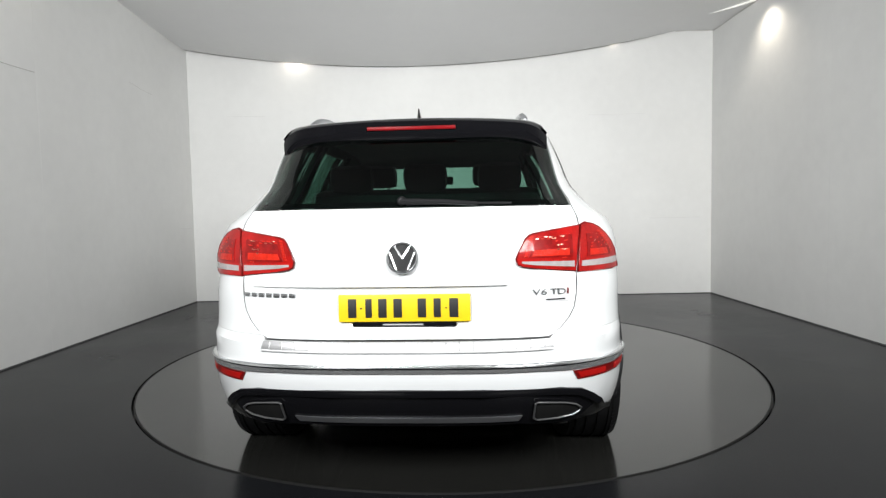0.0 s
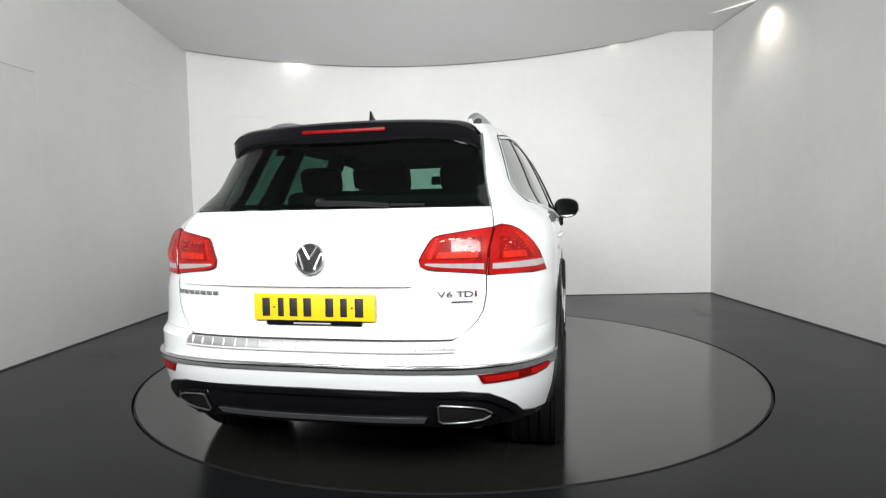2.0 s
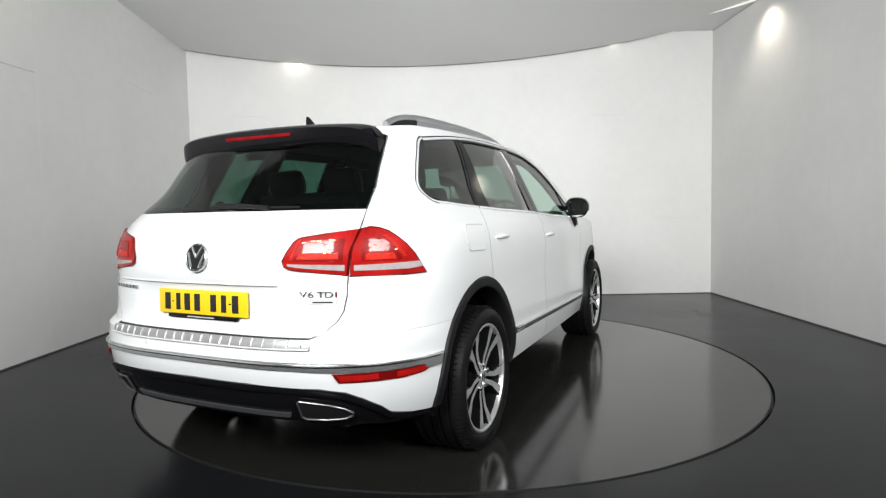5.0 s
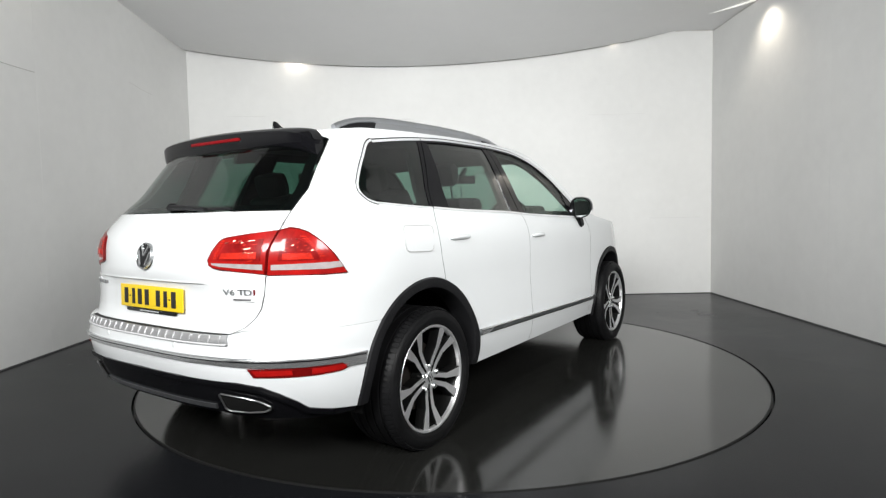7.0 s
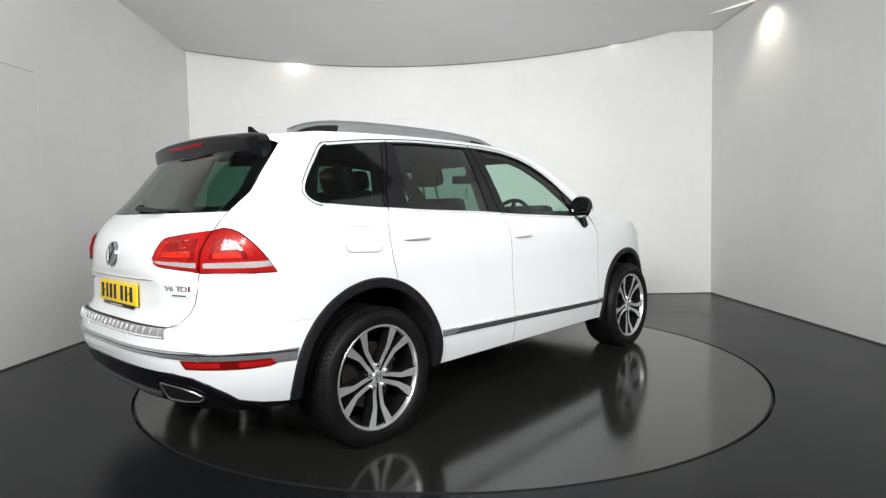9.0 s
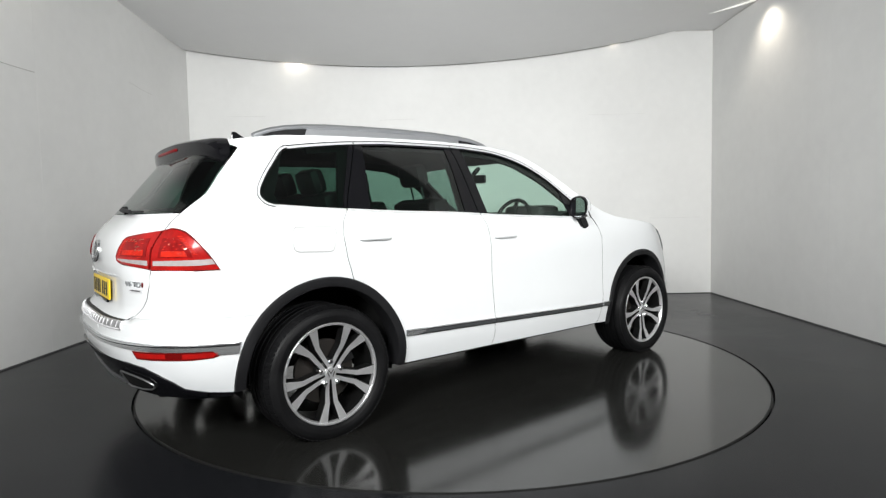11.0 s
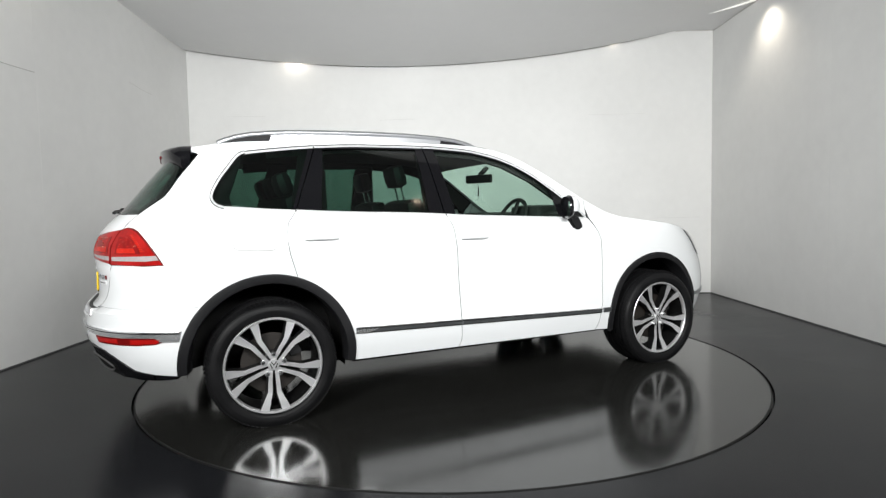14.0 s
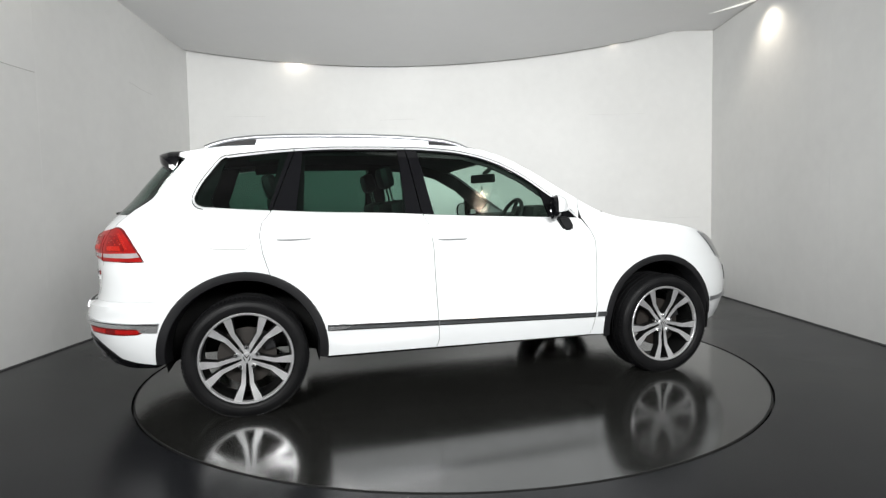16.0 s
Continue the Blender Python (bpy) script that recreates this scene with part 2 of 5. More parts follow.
    o = [bm.verts.new((*p, 0)) for p in sq]
    for i in range(n):
        j = (i + 1) % n
        bm.faces.new((a[i], a[j], o[j], o[i]))
        bm.faces.new((d[i], d[j], a[j], a[i]))
    bm.faces.new(d)
    ob = setting("floor", bm, FLOOR, "glossy dark grey resin floor", "floor")
    # turntable
    bm = bmesh.new()
    lathe(bm, [(-0.045, RT - 0.02), (-0.004, RT), (0.0, RT - 0.004)], n, "Z")
    top = [v for v in bm.verts if abs(v.co.z) < 1e-6]
    bm.faces.new(sorted(top, key=lambda v: math.atan2(v.co.y, v.co.x)))
    table = tagged(mesh_ob("turntable", bm, TABLE), "round glossy dark grey turntable flush with the floor", "turntable")
    bm = bmesh.new()
    lathe(bm, [(-0.01, RT - 0.002), (0.0015, RT - 0.001), (0.0015, RT + 0.004), (-0.01, RT + 0.005)], n, "Z")
    part("edge_ring", bm, GAP, table, "thin black rubber edge ring")
    return table


SCUFF = mat("faint_scuff", (0.68, 0.68, 0.67), 0.8)
SCUFFS = [[(-0.92, YB, 2.485), (-0.65, YB, 2.49), (-0.43, YB, 2.491)], [(1.95, YB, 2.504), (2.3, YB, 2.502), (2.74, YB, 2.503)], [(-3.05, YB, 2.575), (-2.5, YB, 2.572)], [(2.8, YB, 1.065), (3.15, YB, 1.064), (3.5, YB, 1.068)], [(XL, 3.05, 1.045), (XL, 3.4, 1.038)]]
turntable = build_room()


# ---------------- the car: body surface ----------------
# car space: x forward from the middle of the wheelbase, y to its left, z up from the floor
def curve(pts):
    """A smooth function through (position, value) pairs."""
    xs, ys = [p[0] for p in pts], [p[1] for p in pts]
    n = len(xs)
    ms = []
    for i in range(n):
        if i in (0, n - 1):
            k = 0 if i == 0 else n - 2
            ms.append((ys[k + 1] - ys[k]) / (xs[k + 1] - xs[k]))
        else:
            a, b = (ys[i] - ys[i - 1]) / (xs[i] - xs[i - 1]), (ys[i + 1] - ys[i]) / (xs[i + 1] - xs[i])
            ms.append(0 if a * b <= 0 else 2 * a * b / (a + b))

    def value(x):
        if x <= xs[0]:
            return ys[0]
        if x >= xs[-1]:
            return ys[-1]
        i = max(j for j in range(n - 1) if xs[j] <= x)
        h = xs[i + 1] - xs[i]
        t = (x - xs[i]) / h
        return ((1 + 2 * t) * (1 - t) ** 2 * ys[i] + t * (1 - t) ** 2 * h * ms[i] + t * t * (3 - 2 * t) * ys[i + 1] + t * t * (t - 1) * h * ms[i + 1])
    return value


half_width = curve([(0.22, 0.915), (0.31, 0.93), (0.42, 0.955), (0.50, 0.962), (0.60, 0.957), (0.70, 0.952), (0.80, 0.951), (0.92, 0.957), (1.02, 0.957), (1.10, 0.944), (1.165, 0.92), (1.21, 0.897), (1.30, 0.858), (1.45, 0.79), (1.58, 0.718), (1.64, 0.668), (1.72, 0.57)])
rear_x = curve([(0.24, -2.20), (0.33, -2.33), (0.45, -2.397), (0.58, -2.424), (0.655, -2.416), (0.693, -2.40), (0.70, -2.362), (0.78, -2.343), (0.86, -2.343), (0.89, -2.348), (0.905, -2.362), (1.0, -2.362), (1.08, -2.343), (1.14, -2.303), (1.21, -2.225), (1.40, -2.065), (1.56, -1.93), (1.66, -1.86), (1.72, -1.82)])
front_x = curve([(0.22, 2.28), (0.40, 2.415), (0.60, 2.47), (0.74, 2.44), (0.80, 2.40), (0.95, 2.27), (1.05, 2.10), (1.15, 1.8), (1.72, 1.6)])
edge_z = curve([(-2.0, 1.565), (-1.87, 1.585), (-1.7, 1.612), (-1.5, 1.636), (-1.1, 1.65), (-0.45, 1.661), (0.0, 1.647), (0.16, 1.622), (0.37, 1.536), (0.59, 1.402), (0.816, 1.256), (0.98, 1.168), (1.1, 1.130), (1.3, 1.108), (1.58, 1.076), (1.85, 1.028), (2.06, 0.975), (2.3, 0.895), (2.45, 0.84)])
taper = curve([(1.09, 0.0), (1.14, 0.01), (1.21, 0.068), (1.34, 0.132), (1.5, 0.132), (1.7, 0.105)])
square = curve([(0.25, 3.0), (0.62, 3.12), (0.72, 3.3), (0.84, 3.25), (0.95, 2.82), (1.08, 2.82), (1.14, 3.0), (1.24, 4.2), (1.7, 4.4)])
X1, X2 = -1.55, 1.40
L1, L2 = 1.55, 1.60


def ramp(v, a, b):
    """0 at a, 1 at b, smooth between."""
    t = max(0.0, min(1.0, (v - a) / (b - a)))
    return t * t * (3 - 2 * t)


def side_y(x, z):
    """Half width of the body at x and z, by its plan outline."""
    w = half_width(z)
    if x < -0.5:
        w *= 1 - taper(z) * ((-0.5 - x) / 1.2) ** 2
    if x > 0.2:
        w *= 1 - 0.02 * ((x - 0.2) / 1.2) ** 2
    if x < X1:
        n = square(z)
        u = min(1.0, (X1 - x) / (X1 - rear_x(z)))
        w *= max(0.0, 1 - u ** n) ** (1 / n)
    elif x > X2:
        u = min(1.0, (x - X2) / (front_x(z) - X2))
        w *= max(0.0, 1 - u ** 2.5) ** (1 / 2.5)
    return w


def rear_at(y, z):
    """x of the rear face at y and z."""
    y = abs(y)
    lo, hi = rear_x(z), X1
    if side_y(hi, z) <= y:
        return hi
    # the plate lies in a shallow hollow under the handle
    dent = 0.007 * ramp(y, 0.45, 0.40) * ramp(z, 0.903, 0.897) * ramp(z, 0.71, 0.76)
    for _ in range(26):
        mid = (lo + hi) / 2
        if side_y(mid, z) < y:
            lo = mid
        else:
            hi = mid
    return (lo + hi) / 2 + dent


# The skin unrolled: s is x along the flank; past X1 it runs round the rear corner to the middle of the tail (X1 - L1), past X2 round the nose.
PLANS = {}


def plan(z, front=False):
    key = (round(z * 500), front)
    if key not in PLANS:
        a, b = (X2, front_x(z)) if front else (X1, rear_x(z))
        n = 2.5 if front else square(z)
        pts = []
        for i in range(57):
            t = math.pi / 2 * i / 56
            u = math.sin(t) ** (2 / n) if i < 30 else max(0.0, 1 - math.cos(t) ** 2) ** (1 / n)
            x = a + (b - a) * u
            pts.append((x, side_y(x, z) if i < 56 else 0.0))
        # the last stretch of the tail is nearly flat: add its points by y
        dist = [0.0]
        for p, q in zip(pts, pts[1:]):
            dist.append(dist[-1] + math.hypot(q[0] - p[0], q[1] - p[1]))
        PLANS[key] = (pts, [d / dist[-1] for d in dist])
    return PLANS[key]


def flat_at(s, z):
    """x and y of the skin at s and z."""
    if X1 <= s <= X2:
        return s, side_y(s, z)
    front = s > X2
    pts, dist = plan(z, front)
    f = min(1.0, (s - X2) / L2 if front else (X1 - s) / L1)
    i = max(0, min(len(dist) - 2, next((k for k in range(len(dist)) if dist[k] > f), len(dist) - 1) - 1))
    t = (f - dist[i]) / (dist[i + 1] - dist[i])
    return pts[i][0] + t * (pts[i + 1][0] - pts[i][0]), pts[i][1] + t * (pts[i + 1][1] - pts[i][1])


def skin(s, z, off=0.0):
    """The point of the left skin at s and z, off metres outwards."""
    x, y = flat_at(s, z)
    if not off:
        return x, y
    ax, ay = flat_at(s - 0.004, z)
    bx, by = flat_at(s + 0.004, z)
    dx, dy = bx - ax, by - ay
    d = math.hypot(dx, dy) or 1
    return x - dy / d * off, y + dx / d * off


def sx(x, z):
    """s of the flank point at x."""
    if X1 <= x <= X2:
        return x
    pts, dist = plan(z, x > X2)
    for i in range(len(pts) - 1):
        a, b = pts[i][0], pts[i + 1][0]
        if (a - x) * (b - x) <= 0 and a != b:
            f = dist[i] + (dist[i + 1] - dist[i]) * (x - a) / (b - a)
            return X2 + L2 * f if x > X2 else X1 - L1 * f
    return X2 + L2 if x > X2 else X1 - L1


def sr(y, z, front=False):
    """s of the tail (or nose) point at y."""
    pts, dist = plan(z, front)
    for i in range(len(pts) - 1):
        a, b = pts[i][1], pts[i + 1][1]
        if (a - y) * (b - y) <= 0 and a != b:
            f = dist[i] + (dist[i + 1] - dist[i]) * (y - a) / (b - a)
            return X2 + L2 * f if front else X1 - L1 * f
    return X2 if front else X1


# ---------------- the car: panels ----------------
RED = mat("red_lamp_lens", (0.30, 0.006, 0.005), 0.3, coat=0.4, spec=0.12, vary=0.4, scale=9)
RED_DEEP = mat("deep_red_lens", (0.13, 0.003, 0.003), 0.3, coat=0.4, spec=0.1, vary=0.4, scale=12)
CHAMBER = mat("red_lamp_chamber", (0.21, 0.004, 0.004), 0.3, coat=0.4, spec=0.1, vary=0.5, scale=25)
RED_BRIGHT = mat("bright_red_reflector", (0.48, 0.018, 0.008), 0.3, coat=0.1, spec=0.12, vary=0.3, scale=30, bump=0.3, bump_scale=120)
BRAKE_RED = mat("unlit_brake_lens", (0.16, 0.004, 0.006), 0.3, spec=0.08, vary=0.3, scale=20)
LENS_WHITE = mat("clear_lamp_lens", (0.36, 0.32, 0.32), 0.15, coat=0.6, vary=0.2, scale=25)
FLAPGAP = mat("pale_seam", (0.42, 0.42, 0.42), 0.5)
# slightly darker than the paint: the crease's shade put into colour
CREASE_SHADE = mat("pale_crease_shade", (0.62, 0.62, 0.62), 0.5)
BADGE_PLATE = mat("pale_silver_badge", (0.62, 0.62, 0.63), 0.35, 0.1, vary=0.05, scale=30)
YELLOW = mat("yellow_plate", (0.72, 0.50, 0.008), 0.4, coat=0.2, vary=0.04, scale=12)
INK = mat("black_ink", (0.012, 0.012, 0.012), 0.5)
GREYINK = mat("grey_print", (0.35, 0.36, 0.36), 0.5)
SATIN = mat("satin_silver_rail", (0.46, 0.47, 0.49), 0.34, 0.9, vary=0.05, scale=10)
EXHAUST = mat("dark_steel_rim", (0.22, 0.22, 0.225), 0.3, 0.8, vary=0.2, scale=20)
TRIMGREY = mat("dark_chrome_trim", (0.26, 0.27, 0.28), 0.28, 0.9, vary=0.12, scale=6)
LEATHER = mat("black_leather", (0.012, 0.012, 0.012), 0.5, vary=0.2, scale=9, bump=0.15, bump_scale=120)
DASH = mat("dark_grey_dashboard", (0.03, 0.031, 0.03), 0.7, vary=0.15, scale=8)
CABIN = mat("black_cabin_trim", (0.010, 0.010, 0.010), 0.75, vary=0.15, scale=8)
HEADLINER = mat("grey_headliner", (0.10, 0.10, 0.10), 0.9, vary=0.1, scale=12)
MIRROR = mat("mirror_glass", (0.75, 0.77, 0.78), 0.02, 1.0)
ALLOY = mat("machined_alloy", (0.84, 0.84, 0.85), 0.32, 0.85, vary=0.06, scale=20, rough_vary=0.04)
WHEELBLACK = mat("black_wheel_paint", (0.006, 0.006, 0.006), 0.35, spec=0.18, vary=0.2, scale=18)
FACET = mat("mirror_red_facet", (0.85, 0.30, 0.22), 0.12, 1.0, bump=0.7, bump_scale=70)
HEADLAMP = mat("headlamp_lens", (0.10, 0.105, 0.11), 0.1, 0.4, coat=1.0, vary=0.3, scale=14)

WX, WZ = 1.4465, 0.357
RARCH = (-WX, 0.372, 0.480)
FARCH = (WX + 0.008, 0.372, 0.474)


def cut_grid(poly, ds, dz):
    """A flat outline cut into a fine grid; returns its points, faces and rim edges."""
    tmp = bmesh.new()
    tmp.faces.new([tmp.verts.new((p[0], p[1], 0)) for p in poly])
    for k, step in ((0, ds), (1, dz)):
        lo, hi = min(p[k] for p in poly), max(p[k] for p in poly)
        c = math.ceil(lo / step) * step
        while c < hi - 1e-6:
            if c > lo + 1e-6:
                no = (1, 0, 0) if k == 0 else (0, 1, 0)
                bmesh.ops.bisect_plane(tmp, geom=tmp.verts[:] + tmp.edges[:] + tmp.faces[:], dist=1e-6, plane_co=(c, c, 0), plane_no=no)
            c += step
    tmp.verts.index_update()
    pts = [(v.co.x, v.co.y) for v in tmp.verts]
    faces = [[v.index for v in f.verts] for f in tmp.faces]
    rim = [[v.index for v in e.verts] for e in tmp.edges if e.is_boundary]
    tmp.free()
    return pts, faces, rim


def on_skin(sgn):
    def place(a, z, off):
        x, y = skin(a, z, off)
        return x, sgn * y, z
    return place


def on_tail(a, z, off):
    return rear_at(a, z) - off, a, z


def panel(name, bm, parent, label=""):
    """A painted panel whose turned-in rim lies in shade-coloured seam filler."""
    ob = part(name, bm, PAINT, parent, label)
    ob.data.materials.append(SHUT)
    return ob


def patch(bm, poly, place, off=0.0, depth=0.012, ds=0.055, dz=0.055):
    """A panel: the outline laid on the body's skin, with its rim turned inwards."""
    pts, faces, rim = cut_grid(poly, ds, dz)
    out = [bm.verts.new(place(a, z, off)) for a, z in pts]
    for f in faces:
        bm.faces.new([out[i] for i in f])
    if depth:
        inn = {}
        for e in rim:
            for i in e:
                if i not in inn:
                    inn[i] = bm.verts.new(place(*pts[i], off - depth))
        for a, b in rim:
            bm.faces.new((out[a], out[b], inn[b], inn[a])).material_index = 1


def ribbon(bm, pts, place, wide, proud, closed=False):
    """A flat moulding along points of the skin."""
    k = len(pts)
    rows = []
    for i, (a, z) in enumerate(pts):
        p = pts[i - 1] if (i or closed) else pts[i]
        q = pts[(i + 1) % k] if (i < k - 1 or closed) else pts[i]
        d = Vector((q[0] - p[0], q[1] - p[1])).normalized()
        n = Vector((-d.y, d.x)) * wide / 2
        rows.append([bm.verts.new(place(a + f * n.x, z + f * n.y, o)) for f, o in ((-1, -0.006), (-0.8, proud * 0.8), (0, proud), (0.8, proud * 0.8), (1, -0.006))])
    for i in range(k if closed else k - 1):
        a, b = rows[i], rows[(i + 1) % k]
        for j in range(4):
            bm.faces.new((a[j], a[j + 1], b[j + 1], b[j]))


def arc(centre, a0, a1, n):
    x, z, r = centre
    return [(x + r * math.cos(radians(a0 + (a1 - a0) * i / n)), z + r * math.sin(radians(a0 + (a1 - a0) * i / n))) for i in range(n + 1)]


def S(pts):
    """Flank points (x, z) to (s, z)."""
    return [(sx(x, z), z) for x, z in pts]


def T(pts):
    """Tail points (y, z) to (s, z)."""
    return [(sr(y, z), z) for y, z in pts]


def along(f, a, b, n):
    return [(a + (b - a) * i / n, f(a + (b - a) * i / n)) for i in range(n + 1)]


belt = curve([(-1.70, 1.246), (-1.527, 1.230), (-1.268, 1.214), (-1.0, 1.199), (-0.51, 1.183), (-0.137, 1.162), (0.256, 1.147), (0.56, 1.136), (0.80, 1.128)])
light_top = curve([(-1.52, 1.568), (-1.359, 1.589), (-1.116, 1.613), (-0.828, 1.628), (-0.39, 1.631), (-0.099, 1.617), (0.097, 1.581), (0.25, 1.528), (0.4, 1.447), (0.548, 1.338), (0.696, 1.219), (0.775, 1.14)])
WINDOW_REAR = [(-1.66, 1.243), (-1.695, 1.255), (-1.714, 1.28), (-1.717, 1.305), (-1.703, 1.347), (-1.662, 1.416), (-1.608, 1.486), (-1.575, 1.53), (-1.55, 1.555), (-1.52, 1.568)]


def rounded_line(pts):
    """The line with its corners cut once."""
    out = [pts[0]]
    for p, q in zip(pts, pts[1:]):
        out += [(0.75 * p[0] + 0.25 * q[0], 0.75 * p[1] + 0.25 * q[1]), (0.25 * p[0] + 0.75 * q[0], 0.25 * p[1] + 0.75 * q[1])]
    return out + [pts[-1]]


WINDOW_REAR = rounded_line(WINDOW_REAR)
SEAM_REAR = [(-1.272, 1.212), (-1.326, 1.147), (-1.341, 1.071), (-1.325, 0.963), (-1.288, 0.835)]
SEAM_MID = [(-0.328, 1.172), (-0.306, 1.13), (-0.291, 1.088), (-0.274, 0.96), (-0.263, 0.739), (-0.251, 0.462), (-0.245, 0.366), (-0.262, 0.315)]
SEAM_FRONT = [(0.79, 1.13), (0.86, 1.046), (0.895, 0.978), (0.91, 0.799), (0.904, 0.518), (0.881, 0.356), (0.858, 0.312)]
GATE_SEAM = [(0.560, 0.697), (0.612, 0.722), (0.650, 0.760), (0.673, 0.80), (0.684, 0.86), (0.685, 0.945), (0.692, 1.05), (0.706, 1.125), (0.702, 1.17), (0.690, 1.209)]
GATE_TOP = [(0.690, 1.209), (0.673, 1.258), (0.657, 1.308), (0.646, 1.357), (0.638, 1.407), (0.631, 1.456), (0.622, 1.506), (0.613, 1.555)]


def build_car():
    """The white car with its parts."""
    base = new("car")
    rng = random.Random(5)
    tagged(base, "white five-door estate car with black spoiler and privacy glass", "car")
    g = 0.003
    # tailgate
    bm = bmesh.new()
    half = [(y - g, z) for y, z in GATE_SEAM]
    patch(bm, [(-y, z) for y, z in half] + half[::-1], on_tail, 0, 0.02, 0.05, 0.04)
    gate = panel("tailgate", bm, base)
    # rear window with its black rim
    bm = bmesh.new()
    half = [(y - 0.006, z) for y, z in [(0.688, 1.214)] + GATE_TOP[1:]]
    patch(bm, [(-y, z) for y, z in half] + half[::-1], on_tail, -0.002, 0, 0.05, 0.05)
    part("rear_window", bm, GLASS_REAR, gate, "dark privacy glass rear window")
    bm = bmesh.new()
    for s in (-1, 1):
        patch(bm, [(s * (y - 0.008), z) for y, z in [(0.688, 1.215)] + GATE_TOP[1:-1]] + [(s * (y - 0.035), z) for y, z in (GATE_TOP[1:-1][::-1] + [(0.686, 1.215)])], on_tail, -0.006, 0.004, 0.05, 0.05)
    patch(bm, [(-0.64, 1.215), (0.64, 1.215), (0.635, 1.236), (-0.635, 1.236)], on_tail, -0.006, 0.004, 0.05, 0.05)
    part("window_rim", bm, BLACK, gate, "black printed rim")
    # shadow line of the crease under the tailgate handle, drawn as a grey ribbon
    bm = bmesh.new()
    ribbon(bm, [(0.63 - 1.03 * i / 24, 0.9005) for i in range(25)], on_tail, 0.0032, 0.0004)
    part("crease_shade_line", bm, CREASE_SHADE, gate)
    # plate, its holder strip, badges
    bm = bmesh.new()
    pm = Matrix.Translation((rear_at(0, 0.8175) - 0.012, 0.002, 0.8175)) @ Matrix.Rotation(radians(1.5), 4, "Y")
    box(bm, -0.005, -0.26, -0.054, 0.005, 0.26, 0.054, 0.004, pm)
    plate = part("number_plate", bm, YELLOW, gate, "yellow rear number plate")
    chars = [(0.205, 0.05), (0.14, 0.042), (0.085, 0.05), (0.025, 0.05), (-0.07, 0.05), (-0.13, 0.045), (-0.195, 0.052)]
    for y, w in chars:
        bm = bmesh.new()
        box(bm, -0.0075, y - w / 2 + 0.0085, -0.037, -0.0045, y + w / 2 - 0.0085, 0.037, 0.001, pm)
        part("character_bar", bm, INK, plate)
    for y in (0.17, -0.165):
        bm = bmesh.new()
        lathe(bm, [(-0.010, 0.0005), (-0.010, 0.003), (-0.004, 0.0035)], 12, "X", pm @ Matrix.Translation((0, y, 0.0)))
        part("plate_screw", bm, INK, plate)
    bm = bmesh.new()
    box(bm, -0.006, -0.205, -0.072, 0.004, 0.205, -0.056, 0.003, pm)
    strip = part("plate_holder", bm, BLACK, gate)
    bm = bmesh.new()
    box(bm, -0.0085, -0.075, -0.0675, -0.005, 0.085, -0.0615, 0.001, pm)
    part("print_bar", bm, GREYINK, strip)
    # round emblem: dark disc, chrome ring, chrome strokes
    em = Matrix.Translation((rear_at(0, 1.014) - 0.003, 0.003, 1.014)) @ Matrix.Rotation(radians(13), 4, "Y")
    bm = bmesh.new()
    lathe(bm, [(0.01, 0.06), (-0.003, 0.058), (-0.005, 0.001)], 40, "X", em)
    emblem = part("emblem", bm, PLASTIC, gate, "round chrome and black emblem")
    bm = bmesh.new()
    lathe(bm, [(0.0, 0.0535), (-0.008, 0.0535), (-0.011, 0.057), (-0.008, 0.0615), (0.004, 0.063)], 48, "X", em)
    part("emblem_ring", bm, BADGE, emblem)
    for a, b in (((-0.03, 0.045), (0.0, -0.002)), ((0.03, 0.045), (0.0, -0.002)), ((-0.048, 0.02), (-0.022, -0.045)), ((0.048, 0.02), (0.022, -0.045))):
        bm = bmesh.new()
        tube(bm, [em @ Vector((-0.006, *a)), em @ Vector((-0.006, *b))], 0.0058, 6)
        part("emblem_stroke", bm, BADGE, emblem)
    # badge on one side: a row of chrome letters kept as bars; type mark on the other
    for i in range(7):
        bm = bmesh.new()
        y = 0.662 - i * 0.0345
        x = rear_at(y, 0.867)
        box(bm, -0.004, -0.0135, -0.0085, 0.004, 0.0135, 0.0085, 0.0015, Matrix.Translation((x - 0.003, y, 0.867)) @ Matrix.Rotation(math.atan2(rear_at(y + 0.01, 0.867) - rear_at(y - 0.01, 0.867), 0.02) * -1, 4, "Z"))
        part("badge_bar", bm, BADGE, gate)
    for word, y0, step in (("V6", -0.517, 0.030), ("TDI", -0.588, 0.031)):
        for i, ch in enumerate(word):
            y = y0 - i * step - (0.0 if ch != "I" else -0.004)
            cu = bpy.data.curves.new("letter", "FONT")
            cu.body, cu.size, cu.extrude, cu.align_x = ch, 0.04, 0.003, "CENTER"
            ob = new("letter", cu)
            me = bpy.data.meshes.new_from_object(ob)
            bpy.data.objects.remove(ob)
            ang = math.atan2(rear_at(y + 0.01, 0.867) - rear_at(y - 0.01, 0.867), 0.02)
            me.transform(Matrix.Translation((rear_at(y, 0.867) - 0.005, y, 0.857)) @ Matrix.Rotation(-ang - math.pi / 2, 4, "Z") @ Matrix.Rotation(math.pi / 2, 4, "X") @ Matrix.Diagonal((1.35, 0.85, 1, 1)))
            me.materials.clear()
            me.materials.append(BADGE if (word == "V6" or ch != "I") else RED_DEEP)
            ob = new("letter", me)
            ob.parent = gate
    bm = bmesh.new()
    patch(bm, [(-0.540, 0.829), (-0.648, 0.829), (-0.648, 0.846), (-0.540, 0.846)], on_tail, 0.004, 0.006, 0.03, 0.03)
